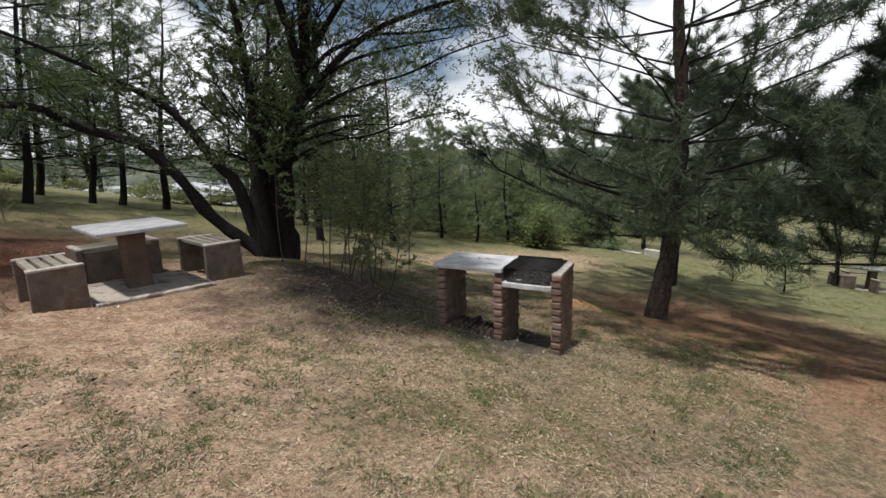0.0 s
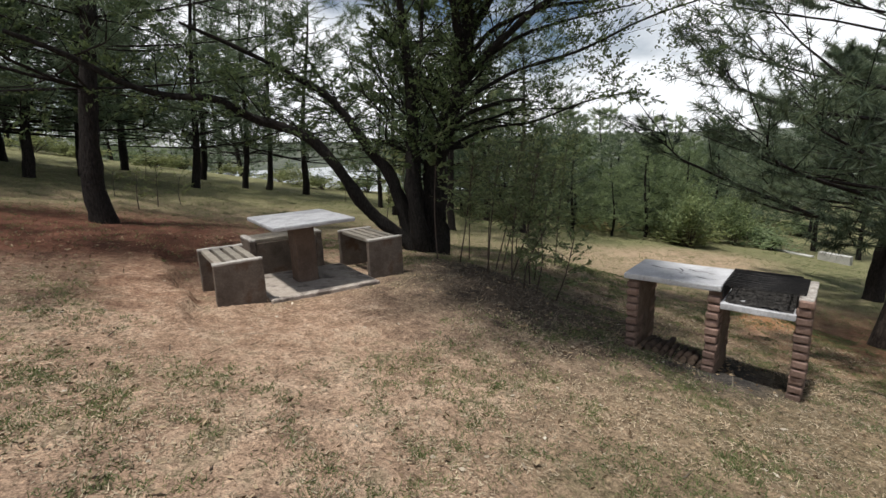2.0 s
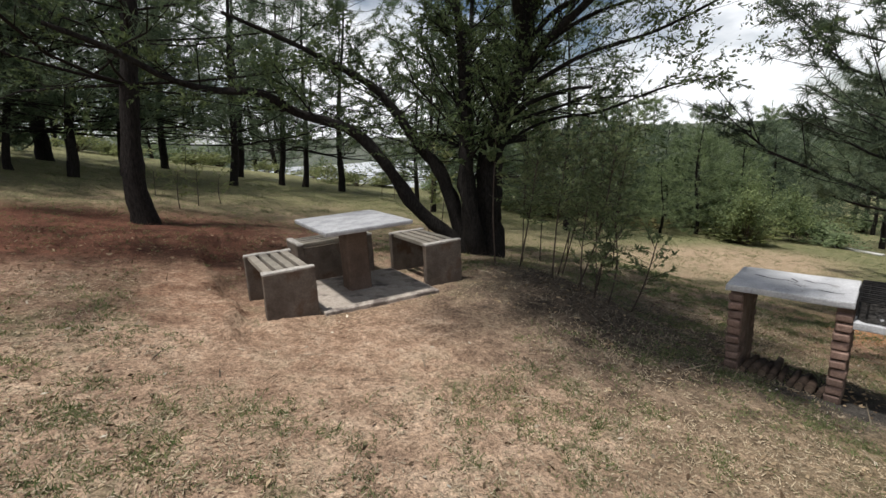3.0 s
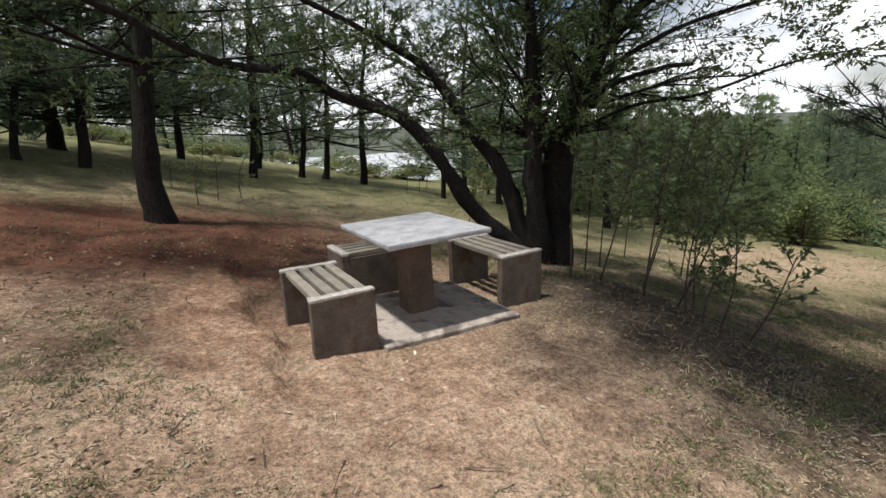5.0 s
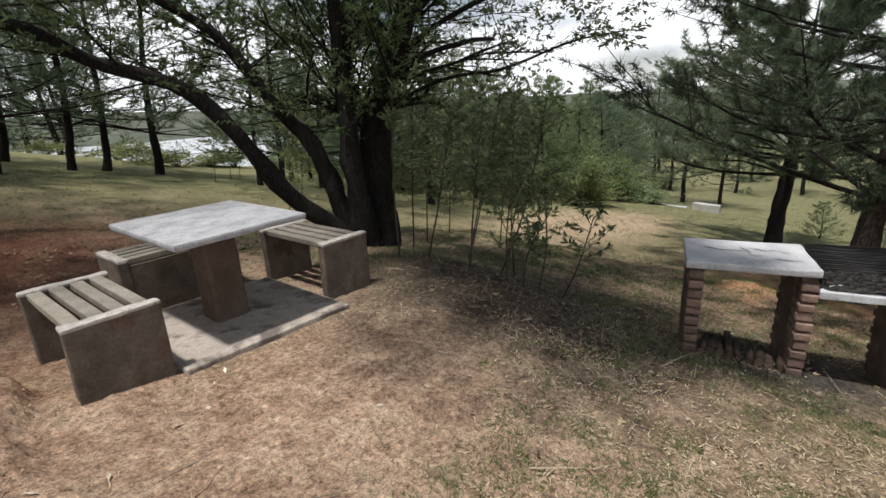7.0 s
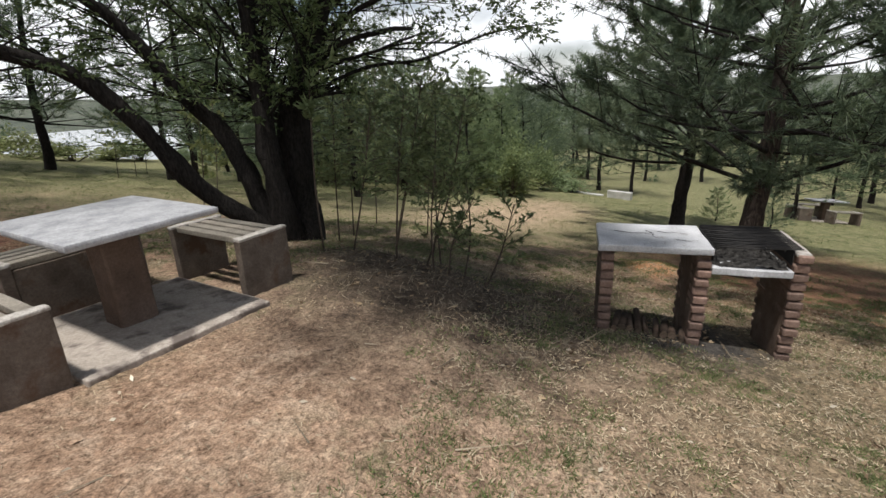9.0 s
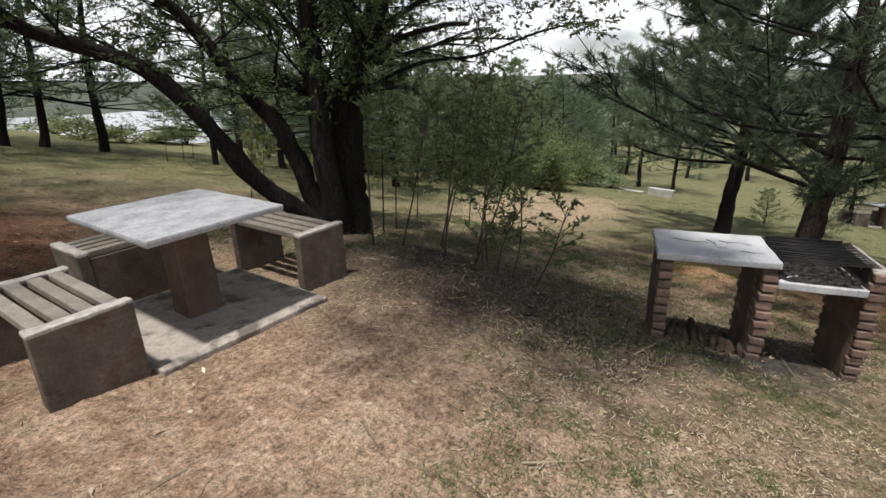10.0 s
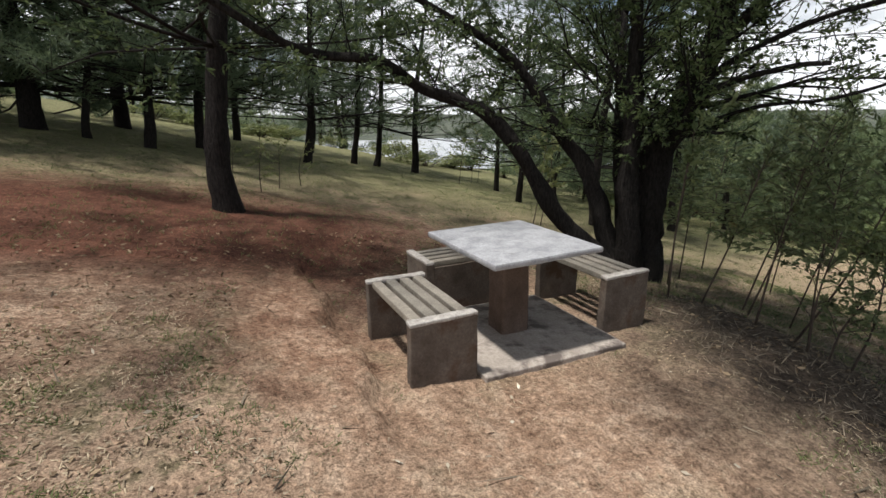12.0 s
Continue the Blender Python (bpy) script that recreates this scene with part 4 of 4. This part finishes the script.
def build_undergrowth():
    pr = random.Random(31)
    for k, (x, y, h) in enumerate(((2.78, 0.45, 1.6), (2.9, -0.05, 1.75), (3.1, -0.3, 1.8), (2.95, -0.5, 1.15), (3.15, -0.75, 1.1), (3.05, -0.62, 0.85), (3.35, 0.3, 2.0), (3.6, -0.2, 1.75), (3.3, -0.95, 0.95), (3.75, 0.6, 2.1), (4.2, 0.3, 1.9))):
        tall = h > 1.4
        sapling(50 + k, x, y, h, (pr.uniform(-0.05, 0.3), pr.uniform(-0.35, 0.05)), 0.45 if tall else 0.3, 34 if tall else 15, "thin leafy sapling among leaf litter", M_SAP)
    sapling(49, 2.5, 0.62, 1.75, (0.02, -0.03), 0.74, 8, "sapling with long pale green leaves before the trunk", M_LIGHT, 0.11)
    for k, (x, y, h) in enumerate(((5.0, 2.4, 3.4), (6.3, 1.7, 2.9), (4.1, 1.9, 3.6), (6.4, 3.0, 3.3))):
        sapling(70 + k, x, y, h, (pr.uniform(-0.03, 0.12), pr.uniform(-0.15, 0.02)), 0.3, 70, "young grey-green leafy tree behind the saplings", M_SAP, 0.085, "young leafy trees")
    for k, (x, y, h) in enumerate(((-0.85, 6.7, 0.75), (-0.45, 7.4, 0.9), (0.1, 8.2, 0.7), (-1.2, 9.3, 0.6))):
        sapling(80 + k, x, y, h, (0.1, 0.05), 0.3, 9, "small thin shrub in the grass", M_BUSH, 0.07, "shrubs in the grass")
    for k, (x, y, h) in enumerate(((6.6, 13.2, 1.8), (7.5, 13.9, 2.0), (8.6, 15.3, 1.9), (-0.15, 14.7, 3.0), (4.1, 5.2, 2.0), (5.0, 6.1, 2.2))):
        sapling(90 + k, x, y, h, (0.12, -0.05), 0.35, 18, "slender young tree with thin forked stems", M_BUSH, 0.12, "slender young trees")


build_undergrowth()


def shrub_mesh(seed, r, h, material, leaf=0.09, n=1500):
    pr = random.Random(seed)
    rng = np.random.default_rng(seed)
    cs, ds, tubes = [], [], []
    for k in range(26):
        a, l = pr.uniform(0, 6.28), pr.random() ** 0.6 * r
        e = Vector((math.cos(a) * l, math.sin(a) * l, h * (1 - 0.55 * (l / r) ** 2) * pr.uniform(0.6, 1.1)))
        line = curve_points([Vector((e.x * 0.1, e.y * 0.1, -0.05)), e * 0.5 + Vector((0, 0, 0.1 * h)), e], 5)
        tubes.append(tube(line, [0.014, 0.011, 0.008, 0.006, 0.003], 3))
        for q in range(n // 26):
            s = 0.35 + 0.65 * pr.random()
            i = min(3, int(s * 4))
            p = line[i].lerp(line[i + 1], s * 4 - i) + Vector((pr.gauss(0, 0.12), pr.gauss(0, 0.12), pr.gauss(0, 0.1))) * r
            cs.append(p)
            ds.append(Vector((pr.gauss(0, 1), pr.gauss(0, 1), pr.gauss(0.3, 0.8))))
    return mesh_of("twigwork", *join(tubes), M_TWIG), soup("foliage", leaves(np.array(cs), np.array(ds), leaf, leaf * 0.45, rng), material, 4)


def build_shrubs():
    kinds = [shrub_mesh(100 + i, 0.9 + 0.2 * i, 1.1 + 0.25 * i, (M_BUSH, M_NEEDLE2, M_BUSH)[i], 0.16, 1000) for i in range(3)]
    bright = [shrub_mesh(110 + i, 1.5, 2.9, M_LIGHT, 0.15, 3600) for i in range(2)]
    for k, (x, y, sc) in enumerate(((17.2, 4.4, 0.9), (19.6, 6.4, 1.0), (21.5, 4.6, 0.8))):
        t = empty("leafy_bush", Matrix.Translation((x, y, hz(x, y))) @ pose(0, 0, 0, 0, 0, k * 71) @ Matrix.Diagonal((sc, sc, sc, 1)), "tall light green leafy bush on the lower slope", "bush", "light green bushes")
        for nm, me in zip(("twigwork", "foliage"), bright[k % 2]):
            tagged(part_mesh(nm, me, t), kind="stuff" if nm == "twigwork" else "")
    rng = random.Random(101)
    for k in range(70):
        if k < 26:
            a, r = radians(rng.uniform(46, 118)), rng.uniform(23, 36)
        else:
            a, r = radians(rng.uniform(8, 50)), rng.uniform(17, 34)
        x, y = r * math.cos(a), r * math.sin(a)
        t = empty("shrub", Matrix.Translation((x, y, hz(x, y))) @ pose(0, 0, 0, 0, 0, rng.uniform(0, 360)) @ Matrix.Diagonal((rng.uniform(0.9, 2.2), rng.uniform(0.8, 1.6), rng.uniform(0.35, 0.8), 1)), "loose yellow-green shrub at the edge of the wood", "shrub", "shrubs at the wood's edge")
        for nm, me in zip(("twigwork", "foliage"), kinds[k % 3]):
            tagged(part_mesh(nm, me, t), kind="stuff" if nm == "twigwork" else "")


build_shrubs()


def build_heap():
    """Cut dry stalks thrown on a heap at the edge of the young pines."""
    rng = np.random.default_rng(61)
    n = 900
    a, r = rng.uniform(0, 6.28, n), rng.uniform(0, 1, n) ** 0.6
    c = np.stack([r * np.cos(a) * 1.3, r * np.sin(a) * 0.7, (1 - r ** 1.5) * 0.4 * rng.uniform(0.5, 1, n)], -1)
    d = np.stack([rng.normal(size=n), rng.normal(size=n), rng.normal(0.1, 0.3, n)], -1)
    x, y = 16.9, 8.3
    t = empty("stalk_heap", (x, y, hz(x, y)), "low heap of dry yellow stalks in the grass", "heap")
    tagged(part_mesh("stalk", soup("stalk", leaves(c, d, 0.5, 0.035, rng), M_DRY, 4), t), kind="stuff")


build_heap()


# ---- grass, litter ----
def scatter(name, label, category, n, seed, xr, yr, material, make, keep, sides=3):
    rng = np.random.default_rng(seed)
    x, y = rng.uniform(*xr, n), rng.uniform(*yr, n)
    k = keep(x, y, rng)
    x, y = x[k], y[k]
    me = make(x, y, hill(x, y), rng)
    tagged(new(name, soup(name, me, material, sides)), label, category, "", "stuff")


def blades(h, per):
    def make(x, y, z, rng):
        n = len(x) * per
        bx = np.repeat(x, per) + rng.normal(0, 0.03, n)
        by = np.repeat(y, per) + rng.normal(0, 0.03, n)
        b = np.stack([bx, by, hill(bx, by) - 0.004], -1)
        d = unit(np.stack([rng.normal(0, 0.8, n), rng.normal(0, 0.8, n), rng.uniform(0.3, 1.1, n)], -1))
        s = unit(np.cross(d, rng.normal(size=(n, 3)))) * 0.0035
        tip = b + d * h * rng.uniform(0.5, 1.3, (n, 1))
        return np.stack([b - s, b + s, tip], 1).reshape(-1, 3)
    return make


def chips(length, width):
    def make(x, y, z, rng):
        n = len(x)
        c = np.stack([x, y, z + rng.uniform(0.0, 0.012, n)], -1)
        d = unit(np.stack([rng.normal(size=n), rng.normal(size=n), rng.normal(0.1, 0.25, n)], -1))
        s = unit(np.cross(d, np.stack([rng.normal(0, 0.4, n), rng.normal(0, 0.4, n), np.ones(n)], -1))) * width * 0.5
        return np.stack([c - s, c + s, c + d * length * rng.uniform(0.4, 1.3, (n, 1))], 1).reshape(-1, 3)
    return make


def flakes(x, y, z, rng):
    n = len(x)
    c = np.stack([x, y, z + 0.008], -1)
    d = unit(np.stack([rng.normal(size=n), rng.normal(size=n), rng.normal(0, 0.25, n)], -1))
    return leaves(c, d, 0.05, 0.022, rng)


def patchy(seed, lo):
    def keep(x, y, rng):
        f = np.array([0.7 * noise.noise(Vector((a * 0.9, b * 0.9, seed))) + 0.8 * noise.noise(Vector((a * 3.4, b * 3.4, seed + 4))) + 0.8 * noise.noise(Vector((a * 9.0, b * 9.0, seed + 8))) for a, b in zip(x, y)])
        free = (np.hypot((x + 1.15) / 0.5, (y - 0.75) / 1.2) > 1.0) & ~((x > -0.7) & (x < 1.7) & (y > -0.15) & (y < 1.7)) & (np.hypot((x - 0.05) / 1.65, (y + 0.85) / 1.05) > rng.uniform(0.8, 1.1, len(x)))
        return (f + rng.normal(0, 0.12, len(x)) > lo) & free
    return keep


def open_ground(x, y, rng):
    """Away from the shade-darkened leaf mould and ash, and from the needle bed."""
    e = rng.uniform(0.75, 1.15, len(x))
    return (np.hypot((x - 2.4) / 1.2, (y + 0.5) / 1.2) > e) & (np.hypot((x + 2.6) / 4.3, (y - 3.8) / 2.8) > e) & (np.hypot(x - 3.6, y + 3.2) > 0.55 * e)


scatter("grass_tufts", "short dry green grass in thin patches on the earth", "grass", 85000, 1, (-4.5, 7.5), (-6, 4), M_GRASS, blades(0.042, 8), lambda x, y, rng: patchy(2.0, 0.14)(x, y, rng) & open_ground(x, y, rng) & (np.hypot((x + 3.2) / 2.0, (y - 1.1) / 1.2) > rng.uniform(0.2, 1.25, len(x))))
scatter("meadow_grass", "dry meadow grass across the slope", "grass", 26000, 5, (-8, 20), (2.5, 18), M_GRASS, blades(0.07, 5), patchy(3.0, -0.1))
scatter("slope_grass", "short grass on the lower slope", "grass", 16000, 6, (5, 22), (-9, 3), M_GRASS, blades(0.06, 5), patchy(4.0, -0.1))
scatter("straw_chips", "pale dry straw and bark chips on the earth", "straw", 230000, 8, (-4.5, 6.5), (-6, 4), M_STRAW, chips(0.04, 0.0075), lambda x, y, rng: patchy(5.0, -0.12)(x, y, rng) & open_ground(x, y, rng))
scatter("earth_clods", "small crumbs of earth and grit on the bare ground", "earth crumbs", 15000, 18, (-4, 4.5), (-5.5, 1.5), M_CLOD, chips(0.017, 0.012), lambda x, y, rng: ~((x > -0.7) & (x < 1.7) & (y > -0.15)) & (np.hypot((x - 0.05) / 1.65, (y + 0.85) / 1.05) > rng.uniform(0.4, 1.1, len(x))) & open_ground(x, y, rng))
scatter("bare_straw", "sparse straw on the trodden earth", "straw", 900, 19, (-1.6, 2.0), (-2.2, -0.15), M_STRAW, chips(0.05, 0.005), lambda x, y, rng: x > -9)
scatter("needle_litter", "fallen red pine needles under the pine", "needle litter", 38000, 12, (-6.4, 1.2), (0.9, 6.6), M_RED, chips(0.09, 0.004), lambda x, y, rng: np.hypot((x + 2.5) / 3.9, (y - 3.7) / 2.7) < rng.uniform(0.5, 1.1, len(x)))
scatter("dead_twigs", "dead twigs and dry stalks under the broadleaf tree", "dead twigs", 9000, 9, (1.5, 5.0), (-3.0, 1.4), M_DEAD, chips(0.12, 0.007), lambda x, y, rng: np.hypot((x - 2.9) / 1.85, (y + 0.8) / 2.0) < rng.uniform(0.5, 1.1, len(x)))
scatter("leaf_litter", "scattered brown fallen leaves and chips", "leaf litter", 11000, 2, (-5, 6), (-6, 4), M_LITTER, flakes, patchy(7.0, -0.25), 4)

scatter("pale_chips", "pale bark chips and small stones strewn on the earth", "chips", 260, 23, (-4.8, 5.0), (-6, 1.0), M_CHIP, flakes, open_ground, 4)
scatter("fallen_sticks", "thin brown fallen sticks on the earth", "sticks", 140, 24, (-4.8, 5.0), (-6, 1.5), M_DEAD, chips(0.28, 0.012), lambda x, y, rng: ~((x > -0.75) & (x < 1.75) & (y > -0.2)))
